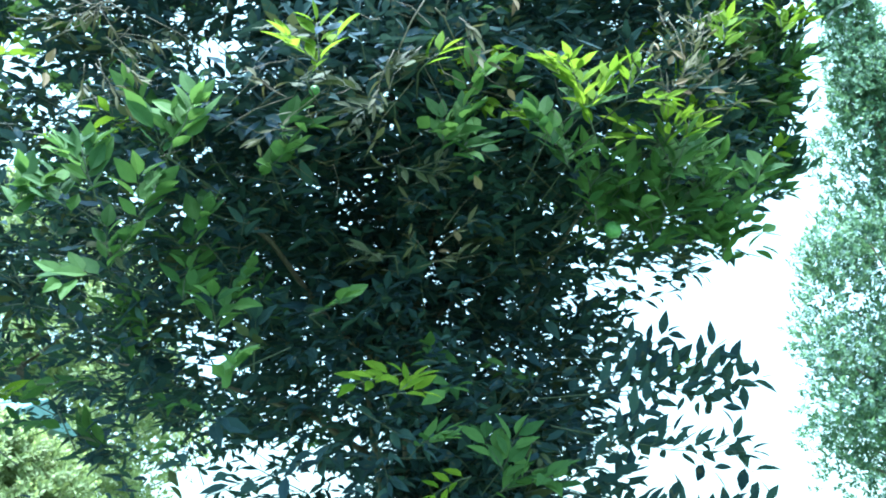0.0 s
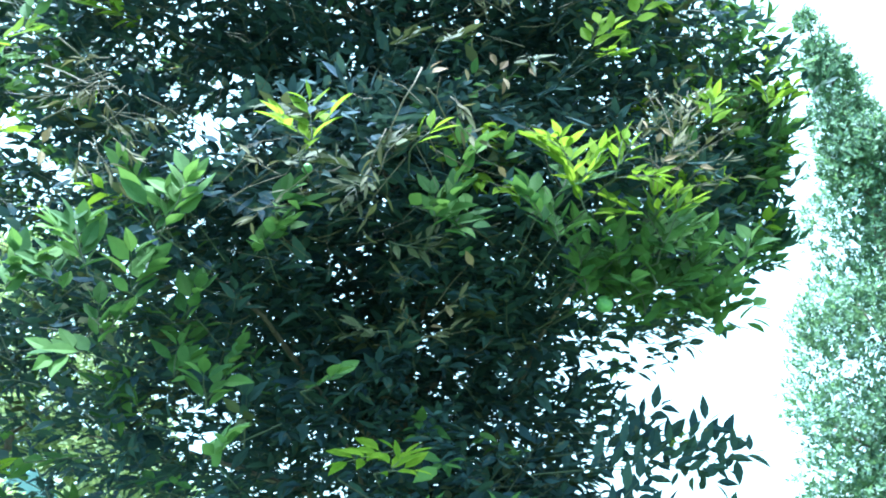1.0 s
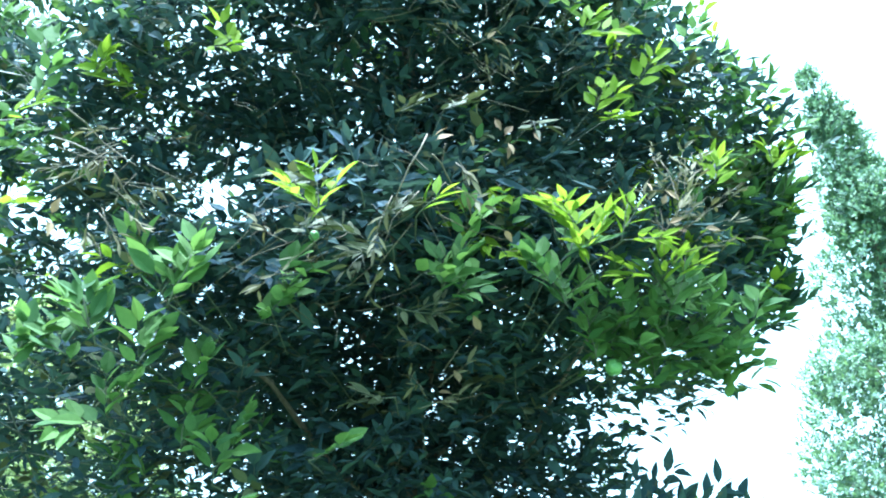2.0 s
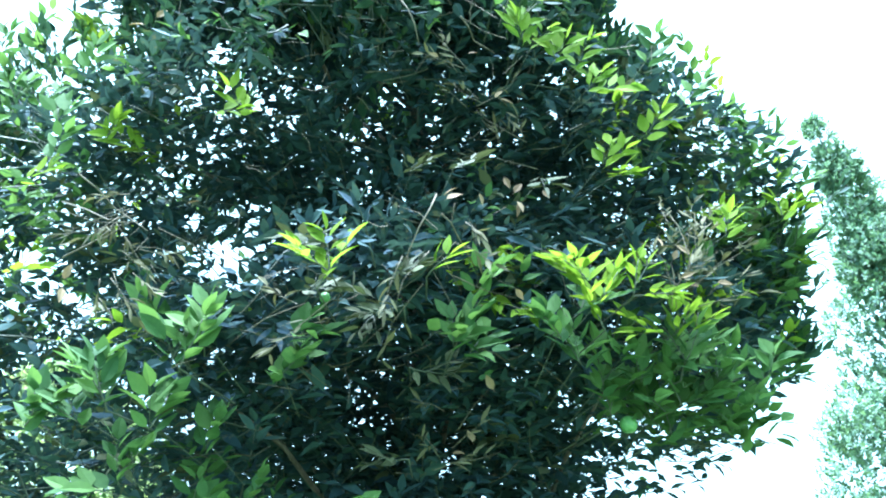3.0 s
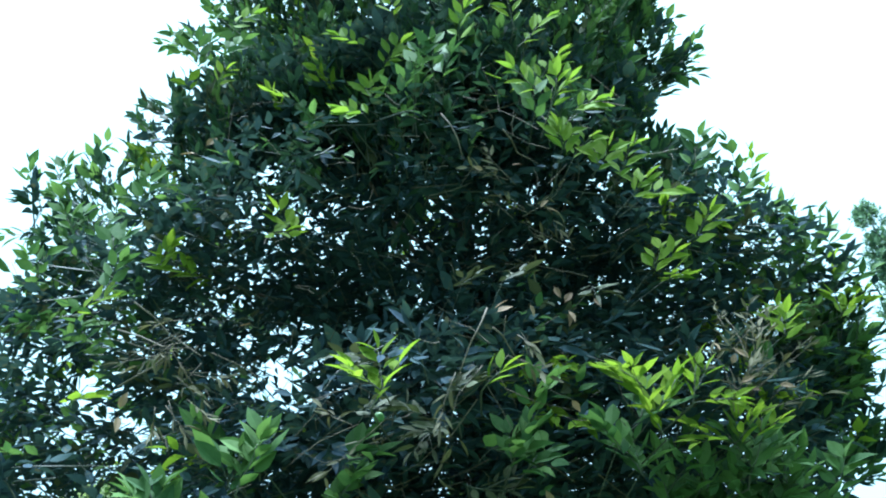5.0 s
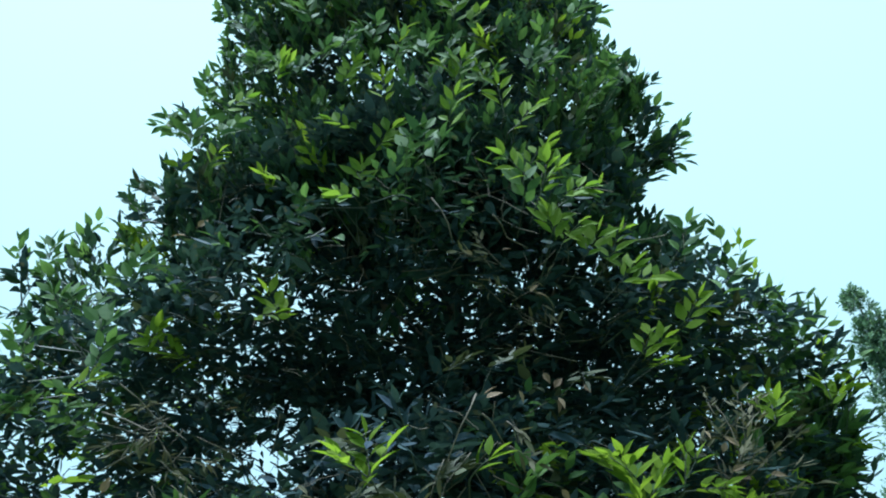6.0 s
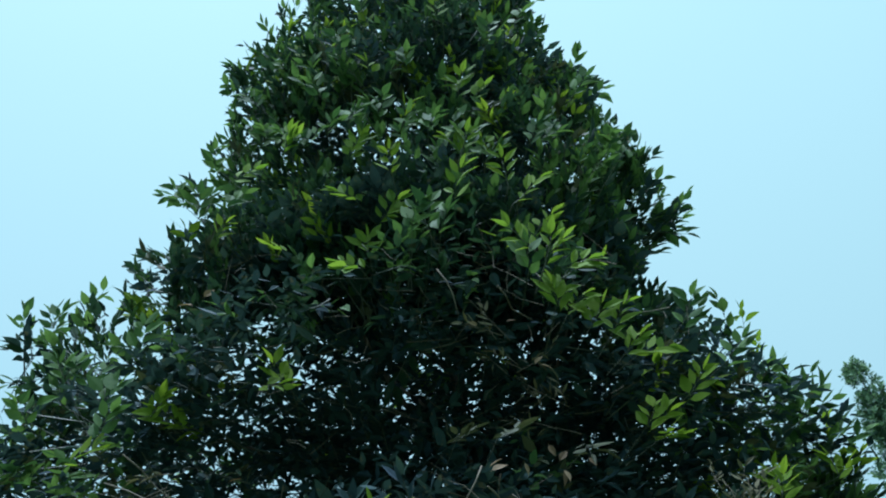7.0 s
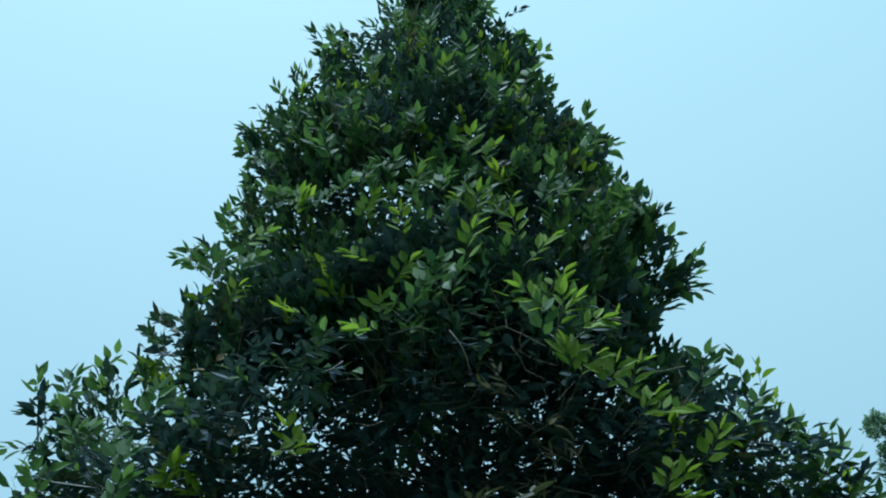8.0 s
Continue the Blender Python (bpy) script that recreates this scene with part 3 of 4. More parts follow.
def stem(pile, pts, r0=0.0025):
    pts = [pts[0], pts[len(pts) // 2], pts[-1]]
    v, f = tube(local(pts), (r0, r0 * 0.8, r0 * 0.45), 3)
    pile.add(v, f[:-2])


SHELL, HEART = 2350, 490
for c in range(SHELL + HEART):
    pick = rnd.random() * total
    z = weights_z[next(i for i, q in enumerate(cum) if q >= pick)]
    th = rnd.uniform(0, 2 * math.pi)
    shell = rnd.random() < 0.63
    frac = rnd.uniform(0.84, 1.0) if shell else rnd.uniform(0.3, 0.84)
    if c >= SHELL:
        # the twiggy heart of the crown, close to the trunk
        z, shell, frac = rnd.uniform(1.5, 2.6) if rnd.random() < 0.6 else rnd.uniform(2.6, 3.6), False, rnd.uniform(0.05, 0.65)
    r = max(0.02, reach(th, z) - 0.1) * frac
    centre = axis_at(z) + Vector((math.cos(th) * r, math.sin(th) * r, 0))
    if blocked(centre, shell):
        continue
    out = Vector((math.cos(th), math.sin(th), 0))
    tone = rnd.random()
    # the shoots of a clump go the same way and turn their leaves outward; higher up they stand upright in tufts
    high = shell and z > 3.5
    heading = out * (rnd.uniform(0.25, 0.8) if high else rnd.uniform(0.5, 1.0)) + Vector((rnd.gauss(0, 0.3), rnd.gauss(0, 0.3), rnd.uniform(0.35, 1.1) if high else rnd.uniform(-0.25, 0.5)))
    facing = out * (1.0 if high else 0.6 if shell else 0.1) + Vector((0, 0, 0.45 if high else 0.65))
    # light on the side boughs is put in as a larger share of green leaves
    fresh = 0.22 if 2.85 < z < 4.0 and (centre.x < -0.85 or centre.x > 0.8) else 0.0
    for k in range(7):
        base = centre + Vector((rnd.gauss(0, 0.07), rnd.gauss(0, 0.07), rnd.gauss(0, 0.06)))
        d = heading + Vector((rnd.gauss(0, 0.35), rnd.gauss(0, 0.35), rnd.gauss(0, 0.25)))
        if blocked(base, shell) or depth_in(base) < 0.03:
            continue
        # airy and dense patches take turns; the shoulder low on the fruit's side is airy
        airy = min(0.45, 1.1 * noise.noise(base * 2.4)) + (0.03 if base.x < -0.25 and base.z < 3.2 else 0.05 if base.z < 2.5 else 0.0)
        if base.z > 3.9 and abs(base.x) < 0.45:
            # the tufts of the upper crown stand apart, with dark gaps between them
            airy = min(0.65, 1.6 * noise.noise(base * 4.2))
        if 0.0 < base.x < 0.85 and 1.95 < base.z < 2.6:
            airy = max(airy, 0.25) + 0.27
        if -0.1 < base.x < 0.55 and 3.05 < base.z < 3.7:
            airy = max(airy, 0.15) + 0.1
        if rnd.random() < airy:
            continue
        if base.x < -0.62 and base.z < 2.4 and rnd.random() < (0.3 if base.z < 1.95 else 0.45):
            continue
        if base.x > 0.42 and base.z < 2.08 and rnd.random() < 0.6:
            continue
        q = rnd.random()
        # low and inner clumps take the leaf colour that has shade blue in it
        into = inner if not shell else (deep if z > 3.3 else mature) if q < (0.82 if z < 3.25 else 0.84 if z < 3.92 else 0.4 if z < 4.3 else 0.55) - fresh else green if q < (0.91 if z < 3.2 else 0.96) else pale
        if tone > (0.95 if z < 4.0 else 0.9) and q > 0.4 and shell and z > 2.4:
            into = flush
        pts = leafy_twig(base, d, rnd.randint(7, 10), rnd.uniform(0.014, 0.022), (rnd.uniform(0.045, 0.07) if into is deep else rnd.uniform(0.055, 0.08)) if high else rnd.uniform(0.045, 0.078), into, 0.7 if high else 1.0, facing if into is not mature and into is not deep else out * 0.45 + Vector((0, 0, 0.8)), free=False, perk=high)
        if shell and k == 0 and rnd.random() < 0.3:
            # a leader that stands out of the crown
            d2 = out * 0.7 + Vector((rnd.gauss(0, 0.2), rnd.gauss(0, 0.2), rnd.uniform(0.2, 1.0)))
            at = centre + out * (depth_in(centre) - 0.17)
            lead = leafy_twig(at, d2, rnd.randint(5, 7), rnd.uniform(0.014, 0.02), rnd.uniform(0.066, 0.09), green if q > 0.6 else deep if z > 3.3 else mature, 0.75, facing, perk=True)
            stem(twigs, [at - d2.normalized() * 0.06] + lead)
        if rnd.random() < 0.25:
            stem(twigs, [base - d.normalized() * 0.08] + pts)

# extra old leaves added in the boughs over the hollows, to shade them
for lo, hi, number in (((-0.5, 2.08, 2.42), (0.48, 2.8, 2.68), 45), ((-0.85, 2.34, 3.62), (0.6, 2.9, 3.95), 110)):
    for c in range(number):
        centre = Vector([rnd.uniform(a, b) for a, b in zip(lo, hi)])
        if blocked(centre, False) or depth_in(centre) < 0.04:
            continue
        for k in range(5):
            d = Vector((rnd.gauss(0, 0.6), rnd.gauss(-0.5, 0.4), rnd.gauss(0.1, 0.25)))
            p = centre + Vector((rnd.gauss(0, 0.06), rnd.gauss(0, 0.06), rnd.gauss(0, 0.03)))
            leafy_twig(p, d, rnd.randint(5, 7), rnd.uniform(0.018, 0.026), rnd.uniform(0.07, 0.095), mature, 1.0, Vector((0, -0.15, 1)), free=False)
# boughs that stand out of the outline: place, height, how far they spread
for x, z, size in BOUGH:
    centre = Vector((x - math.copysign(size * 0.6 + 0.07, x), AXIS_Y - 0.15, z - size * 0.5 - 0.07))
    for k in range(round(1500 * size * size) + 8):
        p = centre + Vector((rnd.gauss(0, 0.42), rnd.gauss(0, 0.9), rnd.gauss(0, 0.42))) * size
        d = Vector((math.copysign(rnd.uniform(0.2, 1.0), x), rnd.gauss(-0.2, 0.4), rnd.uniform(0.1, 1.0)))
        leafy_twig(p, d, rnd.randint(4, 6), 0.017, rnd.uniform(0.066, 0.088), deep if rnd.random() < 0.6 else green, 0.75, Vector((0, -0.5, 0.8)), perk=True)
    a = axis_at(z - 0.3)
    stem(twigs, [a, a.lerp(centre, 0.6) + Vector((0, 0, 0.03)), centre], 0.007)

for x, y, z, angle, count in EDGE + EDGE_LOW:
    a = radians(angle)
    d = Vector((math.cos(a), rnd.uniform(-0.25, 0.1), math.sin(a)))
    for k in range(2):
        p = at_rim(Vector((x, y, z)), 0.12) - d * (0.08 + 0.08 * k) + Vector((0, 0, rnd.uniform(-0.04, 0.04)))
        pts = leafy_twig(p, d, count, 0.018, 0.078, mature if k else green)
        stem(twigs, [p - d * 0.16] + pts, 0.002)

for x, y, z, angle, count in EDGE_YOUNG:
    a = radians(angle)
    d = Vector((math.cos(a), rnd.uniform(-0.2, 0.1), math.sin(a)))
    p = at_rim(Vector((x, y, z)), 0.2) - d * 0.08
    stem(twigs, [p - d * 0.2] + leafy_twig(p, d, count, 0.016, 0.06, flush), 0.0013)
for x, y, z, angle, count in LOW_BRANCH:
    a = radians(angle)
    p = Vector((x, y, z))
    d = Vector((math.cos(a), 0.12, math.sin(a)))
    pts = leafy_twig(p, d, count, 0.026, 0.074, mature, 0.95, Vector((0.1, 0.55, 0.6)), fan=True)
    stem(twigs, [p - d * 0.12] + pts, 0.0022)
    for k in range(1, len(pts) - 2, 2):
        d2 = Vector((d.x, d.y + rnd.gauss(0, 0.3), d.z + rnd.choice((-0.8, 0.7)) * rnd.uniform(0.7, 1.3)))
        pts2 = leafy_twig(pts[k], d2, rnd.randint(3, 6), 0.022, 0.076, mature, 0.95, Vector((rnd.gauss(0.1, 0.3), 0.55, 0.6)), fan=True)
        stem(twigs, pts2, 0.0015)
leaves_mesh("mature_foliage", mature, M_MATURE_SHADE_BLUE, tree, "dense dark leaves, their green tinted with the blue of shade", shape=leaf_shape(0.36, 0.34, 0.2))
leaves_mesh("deep_green_foliage", deep, M_DEEP, tree, "deep green leaves in upright tufts", shape=leaf_shape(0.37, 0.32, 0.18))
leaves_mesh("inner_foliage", inner, M_MATURE_SHADE_BLUE, tree, shape=plain_shape())
leaves_mesh("green_foliage", green, M_GREEN, tree, "fresh green leaves")
leaves_mesh("young_foliage", flush, M_FLUSH, tree, "yellow-green young leaves")
leaves_mesh("pale_foliage", pale, M_PALE, tree, "greyish pale leaves")
mesh_part("twig_mass", twigs.verts, twigs.faces, M_TWIG, tree, kind="stuff")

# dry twigs, bare or with faded leaves
faded = []
for x, y, z, angle, count in DRY:
    a = radians(angle)
    root = on_face(Vector((x, y, z)))
    for i in range(count + 2):
        d = Vector((math.cos(a) + rnd.gauss(0, 0.6), rnd.gauss(0.1, 0.3), math.sin(a) + rnd.gauss(0, 0.45))).normalized()
        n_ = rnd.uniform(0.05, 0.2)
        start = root + Vector((rnd.gauss(0, 0.03), rnd.gauss(0, 0.03), rnd.gauss(0, 0.03)))
        bend = start + d * n_ * 0.5 + Vector((rnd.gauss(0, 0.03), rnd.gauss(0, 0.03), rnd.gauss(0, 0.03))) * n_
        curl = Vector((rnd.gauss(0, 0.06), rnd.gauss(0, 0.06), rnd.gauss(0, 0.06))) * n_
        v, f = tube(local([start, start.lerp(bend, 0.5) + curl * 0.25, bend + curl * 0.45, start + d * n_ * 0.8 + curl * 0.35, start + d * n_]),
                    (0.0012, 0.001, 0.0008, 0.0006, 0.0004), 4)
        drys.add(v, f)
        # narrow, faded leaves still hang along some of them
        if rnd.random() < 0.6:
            for k in range(rnd.randint(4, 8)):
                q = rnd.uniform(0.25, 1.0)
                at = start + d * n_ * q
                way_ = d + Vector((rnd.gauss(0, 0.6), rnd.gauss(0, 0.6), rnd.gauss(-0.1, 0.5)))
                faded.append((tuple(at - SHIFT), tuple(way_), (rnd.gauss(0, 0.5), -0.6, rnd.uniform(0.2, 1.0)), rnd.uniform(0.028, 0.055)))
for row in DRY_BRANCH:
    foot, bend, tip = [on_face(Vector(p)) for p in row]
    v, f = tube(local([foot, foot.lerp(bend, 0.5) + Vector((0.004, 0, 0.003)), bend, bend.lerp(tip, 0.6), tip]), (0.0022, 0.0019, 0.0017, 0.0013, 0.0008), 6)
    mesh_part("dry_branch", v, f, M_DRY, tree, "bare brown branch")
# fine bare twigs all through the shaded hollows of the crown's face
for i in range(260):
    q = on_face(Vector((rnd.uniform(-0.75, 0.65), 2.1, rnd.uniform(2.1, 3.6))))
    q = q + Vector((0, rnd.uniform(0.04, 0.18), 0))
    if depth_in(q) < 0.0:
        continue
    d = Vector((rnd.gauss(0, 1), rnd.gauss(-0.2, 0.4), rnd.gauss(0.1, 0.6))).normalized() * rnd.uniform(0.04, 0.13)
    v, f = tube(local([q, q + d * 0.5 + Vector((rnd.gauss(0, 0.006), 0, rnd.gauss(0, 0.006))), q + d]), (0.0011, 0.0009, 0.0006), 3)
    drys.add(v, f[:-2])
leaves_mesh("faded_foliage", faded, M_DRY_LEAF, tree, "narrow faded leaves on dry twigs", shape=leaf_shape(0.2, 0.5, 0.2))
mesh_part("dry_twig_tangle", drys.verts, drys.faces, M_DRY, tree, "bare brown dry twigs", kind="stuff")

# sprays with leaves of their own
LEAF_DATA = {}
for key, mat in (("flush", M_FLUSH_ONE), ("fresh", M_FRESH_ONE), ("green", M_GREEN_ONE), ("pale", M_PALE_ONE), ("dead", M_DEAD_ONE)):
    LEAF_DATA[key] = []
    for n_, (w, fo, dr) in enumerate(((0.43, 0.34, 0.14), (0.46, 0.24, 0.22), (0.38, 0.42, 0.05))):
        sv, sf = leaf_shape(w * (0.78 if key in ("flush", "fresh") else 0.7 if key == "pale" else 1.0), fo, dr)
        me = bpy.data.meshes.new("leaf")
        me.from_pydata([tuple(q) for q in sv], [], sf)
        me.materials.append(mat)
        LEAF_DATA[key].append(me)


def leaf_matrix(row):
    p, axis, up, length = Vector(row[0]), Vector(row[1]).normalized(), Vector(row[2]), row[3]
    right = axis.cross(up).normalized()
    up = right.cross(axis)
    m = Matrix((right, axis, up)).transposed().to_4x4()
    return Matrix.Translation(p) @ m @ Matrix.Scale(length, 4)


side_stems = Pile()


def inward(p):
    """From a shoot's foot towards the trunk, into the leaves."""
    way_in = (axis_at(p.z - 0.1) - p).normalized()
    return way_in * (0.04 + 0.6 * max(0.0, 0.03 - depth_in(p)))


def spray(row, key, length, single):
    """A shoot on the crown's face; with leaf objects of its own, or added to the joined leaves."""
    x, y, z, angle, count = row
    a = radians(angle)
    d = Vector((math.cos(a), -0.3 + rnd.uniform(-0.15, 0.1), math.sin(a)))
    rows = []
    step = length * 0.2
    count = round(count * (1.5 if z < 2.9 else 1.2))
    p = on_face(Vector((x, y, z))) - d.normalized() * step * count * 0.5
    face = Vector((rnd.uniform(-0.3, 0.3), (-0.95 if z > 2.9 else -0.6) + rnd.uniform(-0.3, 0.3), 0.45 if z > 2.9 else 0.8))
    main = count if count < 8 else round(count * 0.6)
    pts = leafy_twig(p, d, main, step, length, rows, 0.9, face, fan=True)
    if main < count:
        side_way = (d.normalized() + rnd.choice((-1, 1)) * d.cross(face).normalized() * 0.9 + Vector((0, 0, 0.25))).normalized()
        branch = leafy_twig(pts[len(pts) // 3], side_way, count - main, step, length * 0.95, rows, 0.9, face, fan=True)
        v, f = tube(local(branch), [0.0016 - 0.0008 * i / len(branch) for i in range(len(branch))], 4)
        side_stems.add(v, f)
    if single:
        v, f = tube(local([p + inward(p)] + pts), [0.002] + [0.0019 - 0.0011 * i / len(pts) for i in range(len(pts))], 5)
        shoot = mesh_part("shoot", v, f, M_TWIG, tree)
        for r in rows:
            ob = new("leaf", rnd.choice(LEAF_DATA[key]))
            ob.parent = shoot
            ob.matrix_basis = leaf_matrix(r)
    else:
        stem(drys_late, [p + inward(p)] + pts, 0.0013)
    return rows


drys_late = Pile()
more_flush, more_fresh, more_green = [], [], []
for row in FLUSH_LOW:
    spray(row, "flush", 0.075, True)
for row in YOUNG_MID[12:]:
    spray(row, "fresh", 0.074, True)
for row in GREEN_LOW[:9]:
    spray(row, "green", 0.078, True)
for row in PALE[:4]:
    spray(row, "pale", 0.064, True)
# a few of the middle shoots are still yellow, the others have turned green
for i, row in enumerate(YOUNG_MID[:12]):
    if i in (0, 2, 5, 6):
        more_flush += spray(row, "flush", 0.064, False)
    else:
        more_fresh += spray(row, "fresh", 0.07, False)
for row in YOUNG_HIGH[:7] + YOUNG_TOP:
    more_fresh += spray(row, "fresh", 0.07, False)
for row in YOUNG_HIGH[7:] + FLUSH_MORE:
    more_flush += spray(row, "flush", 0.072, False)
for row in FRESH_MID + FRESH_HIGH + FRESH_TOP:
    more_green += spray(row, "green", 0.071, False)
for row in GREEN_LOW[9:] + GREEN_MORE + GREEN_LEFT + GREEN_RIGHT:
    more_green += spray(row, "green", 0.08, False)
more_pale = []
for row in PALE[4:]:
    more_pale += spray(row, "pale", 0.066, False)
leaves_mesh("young_shoot_mass", more_flush, M_FLUSH, tree, "bright young shoots", shape=leaf_shape(0.37, 0.32, 0.14))
leaves_mesh("fresh_shoot_mass", more_fresh, M_FRESH, tree, "light green fresh shoots", shape=leaf_shape(0.39, 0.32, 0.14))
leaves_mesh("pale_shoot_mass", more_pale, M_PALE, tree, "greyish older shoots", shape=leaf_shape(0.24, 0.4, 0.1))
leaves_mesh("green_shoot_mass", more_green, M_GREEN, tree, shape=leaf_shape(0.43, 0.34, 0.16))
mesh_part("side_stem_mass", side_stems.verts, side_stems.faces, M_TWIG, tree, kind="stuff")
mesh_part("stem_mass", drys_late.verts, drys_late.faces, M_TWIG, tree, kind="stuff")
for x, y, z, angle in DEAD + DEAD_HIGH:
    a = radians(angle)
    ob = new("withered_leaf", rnd.choice(LEAF_DATA["dead"]))
    ob.parent = tree
    ob.matrix_basis = leaf_matrix((tuple(on_face(Vector((x, y, z))) - SHIFT), (math.cos(a + rnd.gauss(0, 0.3)), rnd.uniform(-0.5, 0.3), math.sin(a + rnd.gauss(0, 0.3))), (rnd.gauss(0.2, 0.4), -0.7, rnd.gauss(0.4, 0.4)), rnd.uniform(0.028, 0.048)))
    tagged(ob, label="withered yellow-brown leaf")


def fruit(x, y, z, size):
    bm = bmesh.new()
    bmesh.ops.create_uvsphere(bm, u_segments=20, v_segments=14, radius=size)
    for v in bm.verts:
        top = max(0.0, abs(v.co.z) / size - 0.8)
        v.co.z *= 1.05 - 0.5 * top
        v.co *= 1 + 0.02 * noise.noise(v.co * 40)
    for q in bm.faces:
        q.smooth = True
    ob = part("fruit", bm, M_FRUIT, tree, "small unripe green fruit")
    ob.location = Vector((x, y, z)) - SHIFT
    v, f = tube([(0, 0, size * 0.95), (0.004, 0.01, size + 0.02), (0.0, 0.03, size + 0.06)], (0.003, 0.0025, 0.002), 6)
    mesh_part("stalk", v, f, M_TWIG, ob)


FRUIT = [
    (0.48, 2.36, 2.28), (-0.20, 1.94, 2.45),
]
for place, size in zip(FRUIT, (0.021, 0.011)):
    fruit(*place, size)


# ---- other trees ----
def small_shape():
    return np.array([(0, 0, 0), (0.22, 0.5, 0.05), (0, 1, -0.1), (-0.22, 0.5, 0.05), (0, 0.5, 0)]), [(0, 1, 4), (4, 1, 2), (0, 4, 3), (4, 2, 3)]


def far_tree(name, label, base, profile, lobes, tufts, length, mat, seed, plump=1.0, gappy=False):
    """A tree some way off: trunk, limbs and a crown of leaf tufts on billowing lobes. profile: rows of height, middle, reach."""
    own = random.Random(seed)
    ob = new(name)
    ob.location = base
    tagged(ob, label=label, category="tree")
    zs, ms, ws = zip(*profile)
    low, height, wide = zs[0], zs[-1], max(ws)

    def mid_at(h):
        return Vector((float(np.interp(h, (0,) + zs, (0.0,) + ms)), 0.0, h))

    pts = [mid_at(height * q) for q in (0, 0.1, 0.25, 0.45, 0.65, 0.85, 0.985)]
    v, f = tube(pts, [0.14 * height / 8 * k for k in (1.2, 1.0, 0.85, 0.65, 0.42, 0.2, 0.03)], 9)
    mesh_part("trunk", v, f, M_BARK, ob)
    rows = []
    for i in range(lobes):
        # more lobes where the crown is wide, and always some at the tip
        while True:
            h = own.uniform(low, height) if i % 10 else own.uniform(0.88, 1.0) * height
            w = float(np.interp(h, zs, ws))
            if i % 10 == 0 or own.random() < (w + 0.06 * wide) / (1.06 * wide):
                break
        th = own.uniform(0, 2 * math.pi)
        size = min(w * 0.8 + 0.03, plump * own.uniform(0.24, 0.4))
        r = max(0.0, w * own.uniform(0.82, 1.06) - size * 0.8)
        if own.random() < 0.15:
            r *= own.uniform(0.2, 0.7)
        c = mid_at(h) + Vector((math.cos(th) * r, math.sin(th) * r, 0))
        # boughs and gaps take turns
        if gappy and h < 0.9 * height and noise.noise((c + Vector(base)) * 1.5) > 0.26:
            continue
        if i % 9 == 0 and w > 0.3 * wide:
            a = mid_at(max(0.3, h - own.uniform(0.3, 0.7)))
            v, f = tube([a, a.lerp(c, 0.5) + Vector((0, 0, 0.05)), c], (0.03, 0.02, 0.007), 5)
            mesh_part("limb", v, f, M_BARK, ob)
        for k in range(max(6, int(tufts * (size / (0.32 * plump)) ** 2))):
            n = Vector((own.gauss(0, 1), own.gauss(0, 1), own.gauss(0.25, 0.9))).normalized()
            if n.z < -0.35 and own.random() < 0.7:
                continue
            ragged = own.uniform(0.72, 1.04)
            p = c + Vector((n.x, n.y, n.z * 0.8)) * size * ragged
            n = (n + Vector((own.gauss(0, 0.3), own.gauss(0, 0.3), 0.5))).normalized()
            for q in range(9):
                side = Vector((own.gauss(0, 1), own.gauss(0, 1), own.gauss(0, 1)))
                side = (side - n * side.dot(n)).normalized()
                rows.append((tuple(p + n * length * (0.16 * q - 0.7)), tuple(n * own.uniform(0.35, 0.8) + side * (1.0 - 0.07 * q)), tuple(n + side * -0.3), length * own.uniform(0.7, 1.2)))
    leaves_mesh("crown", rows, mat, ob, shape=small_shape())
    return ob


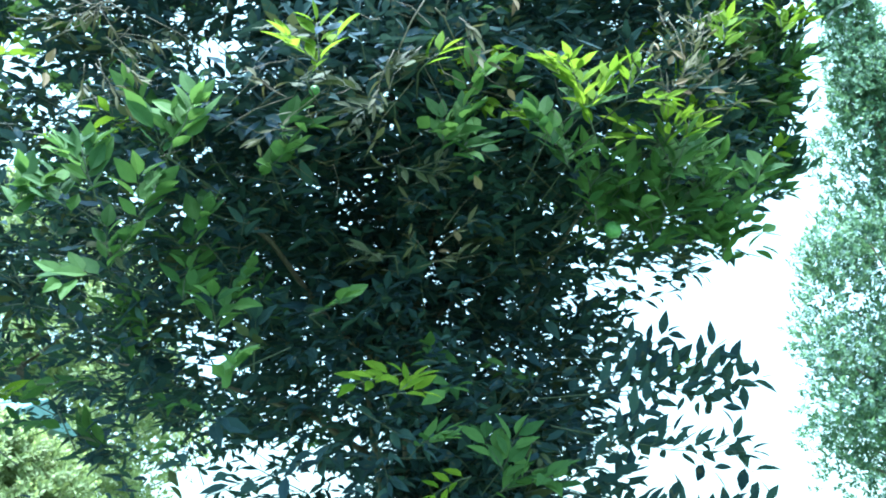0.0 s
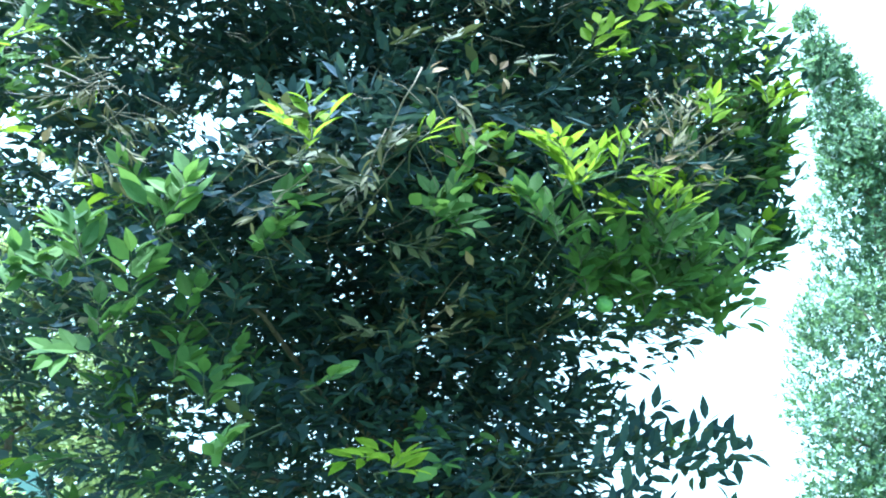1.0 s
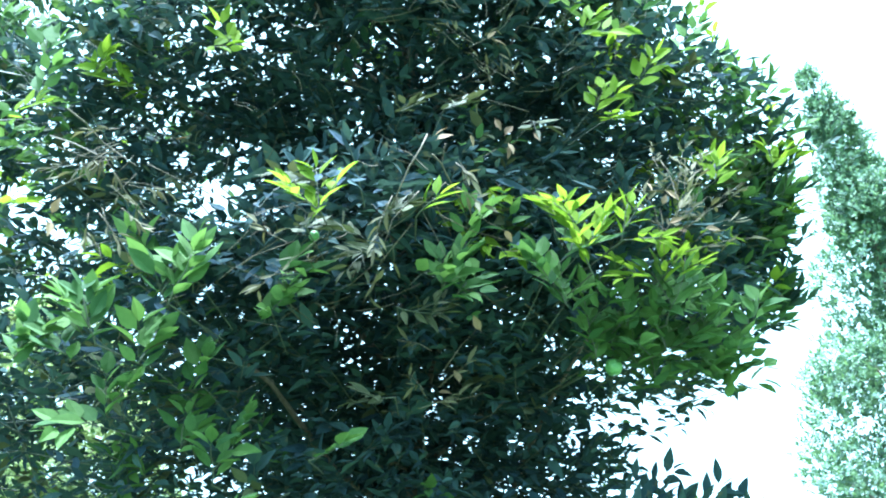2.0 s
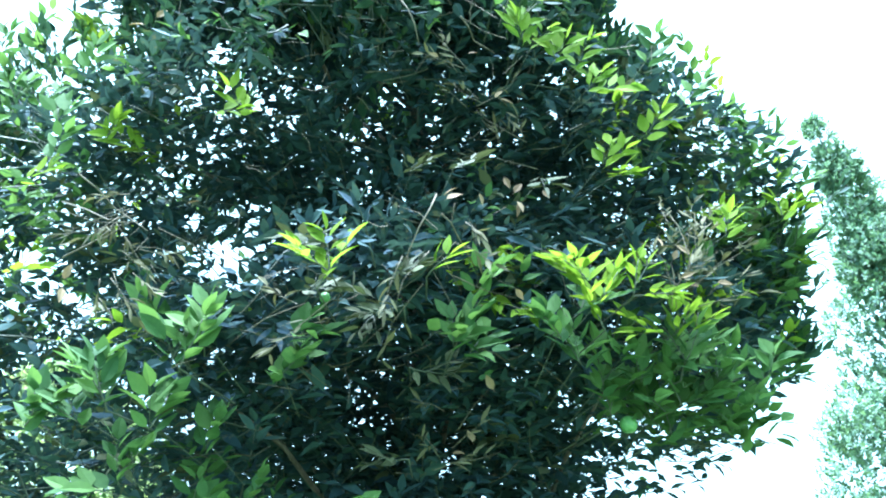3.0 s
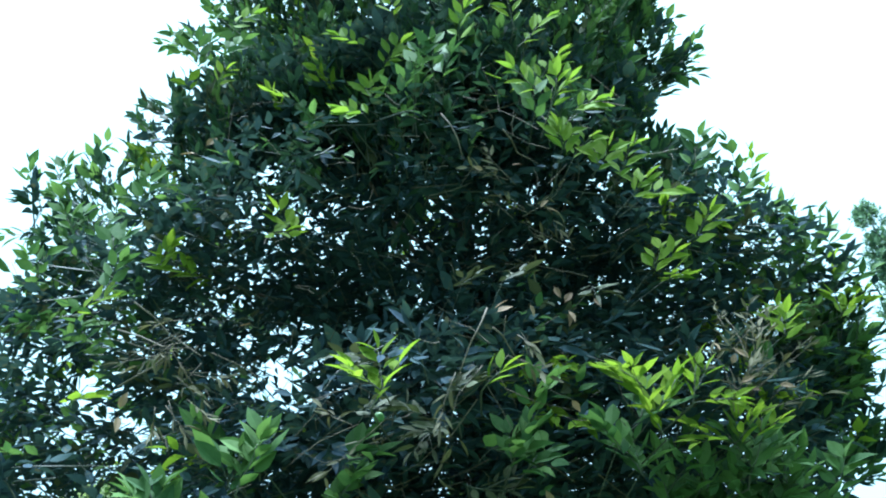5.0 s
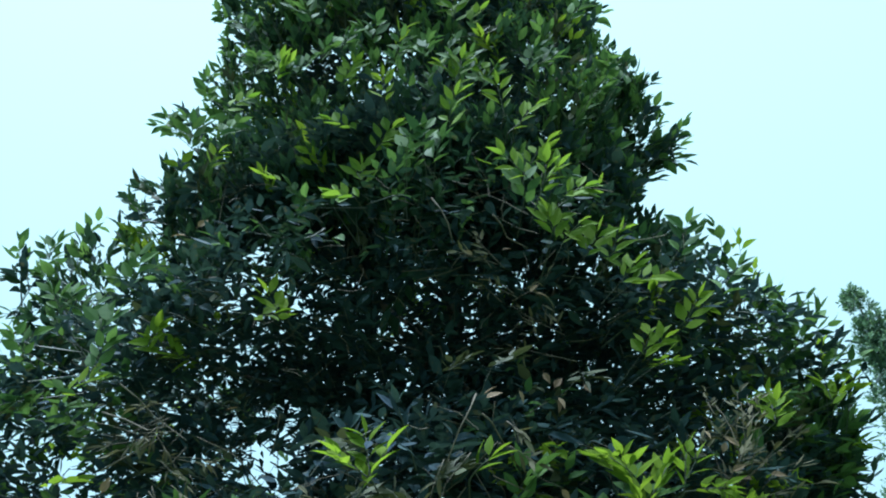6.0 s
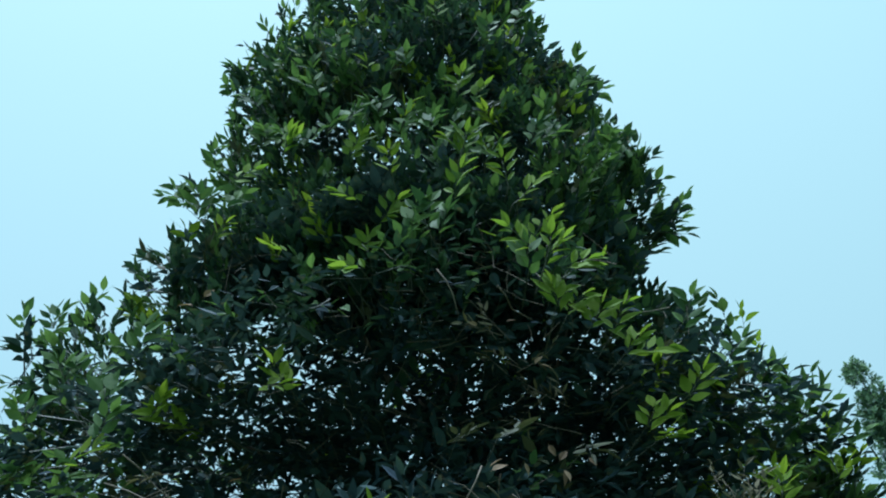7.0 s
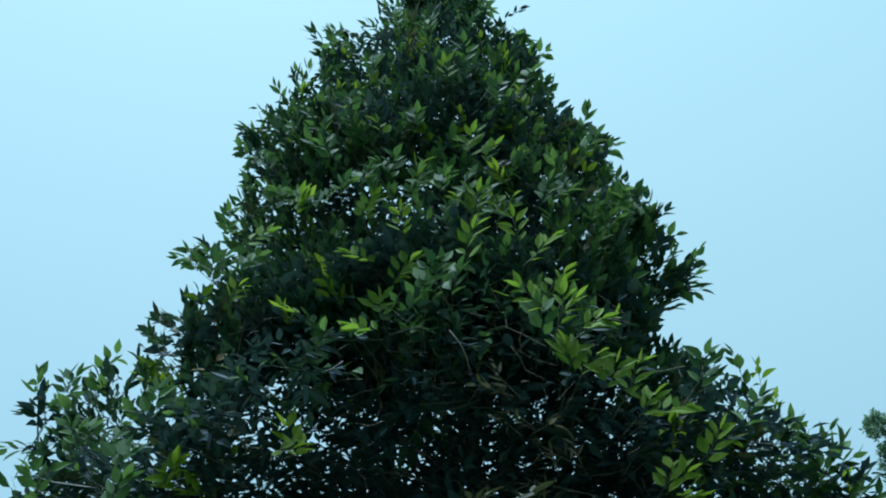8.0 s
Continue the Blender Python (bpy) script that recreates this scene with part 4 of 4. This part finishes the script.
far_tree("columnar_tree", "tall narrow tree with small blue-green leaves", (5.03, 10.0, 0), [
    (0.5, -0.05, 0.9), (2.0, -0.05, 1.2), (3.5, 0.0, 1.13), (4.4, -0.02, 1.08), (5.0, 0.02, 0.84), (6.0, -0.08, 0.62),
    (6.5, -0.15, 0.44), (7.1, -0.24, 0.32), (7.5, -0.37, 0.22), (7.85, -0.47, 0.13), (8.08, -0.5, 0.05)], 380, 62, 0.058, M_FAR, 5, 1.3, True)
far_tree("sunlit_tree", "sunlit yellow-green tree beyond the garden", (-5.6, 14.4, 0), [
    (0.8, 0, 1.2), (2.5, 0, 2.6), (4.5, 0, 2.4), (5.8, 0, 1.5), (6.6, 0, 0.4), (6.8, 0, 0.05)], 260, 60, 0.1, M_SUNNY, 8, 1.7, True)
far_tree("sunlit_bush", "sunlit yellow-green bushy tree beside a house", (-3.5, 8.4, 0), [
    (0.2, 0, 0.6), (0.9, 0, 0.95), (1.7, 0, 0.95), (2.2, 0, 0.75), (2.5, 0, 0.1)], 170, 60, 0.06, M_SUNNY, 9, 0.9)


# ---- a house behind the left-hand trees ----
def box(lo, hi):
    bm = bmesh.new()
    bmesh.ops.create_cube(bm, size=1.0)
    for v in bm.verts:
        v.co = Vector([lo[i] + (v.co[i] + 0.5) * (hi[i] - lo[i]) for i in range(3)])
    bmesh.ops.bevel(bm, geom=bm.edges[:], offset=0.01, segments=1, affect="EDGES")
    return bm


house = new("garden_house")
house.location = (-5.6, 10.0, 0.02)
tagged(house, label="small pale plastered garden house with a teal roof behind bushes", category="house")
part("wall", box((-1.6, 0.0, 0.0), (1.5, 1.7, 2.72)), M_PLASTER, house)
bm = bmesh.new()
a = [bm.verts.new(q) for q in ((-1.8, -0.25, 2.72), (1.7, -0.25, 2.72), (1.7, 0.85, 3.02), (-1.8, 0.85, 3.02), (1.7, 1.95, 2.72), (-1.8, 1.95, 2.72))]
for q in ((0, 1, 2, 3), (3, 2, 4, 5), (1, 4, 2), (0, 3, 5), (0, 5, 4, 1)):
    bm.faces.new([a[i] for i in q])
part("roof", bm, M_TEAL, house, "teal sheet roof")
part("fascia", box((-1.82, -0.29, 2.64), (1.72, -0.255, 2.74)), M_FRAME, house, "pale painted eaves board")
for x in (-0.9, 0.7):
    w = part("window", box((x - 0.4, -0.04, 1.1), (x + 0.4, 0.02, 2.2)), M_FRAME, house)
    part("pane", box((x - 0.32, -0.055, 1.18), (x + 0.32, -0.045, 2.12)), M_GLASS, w)
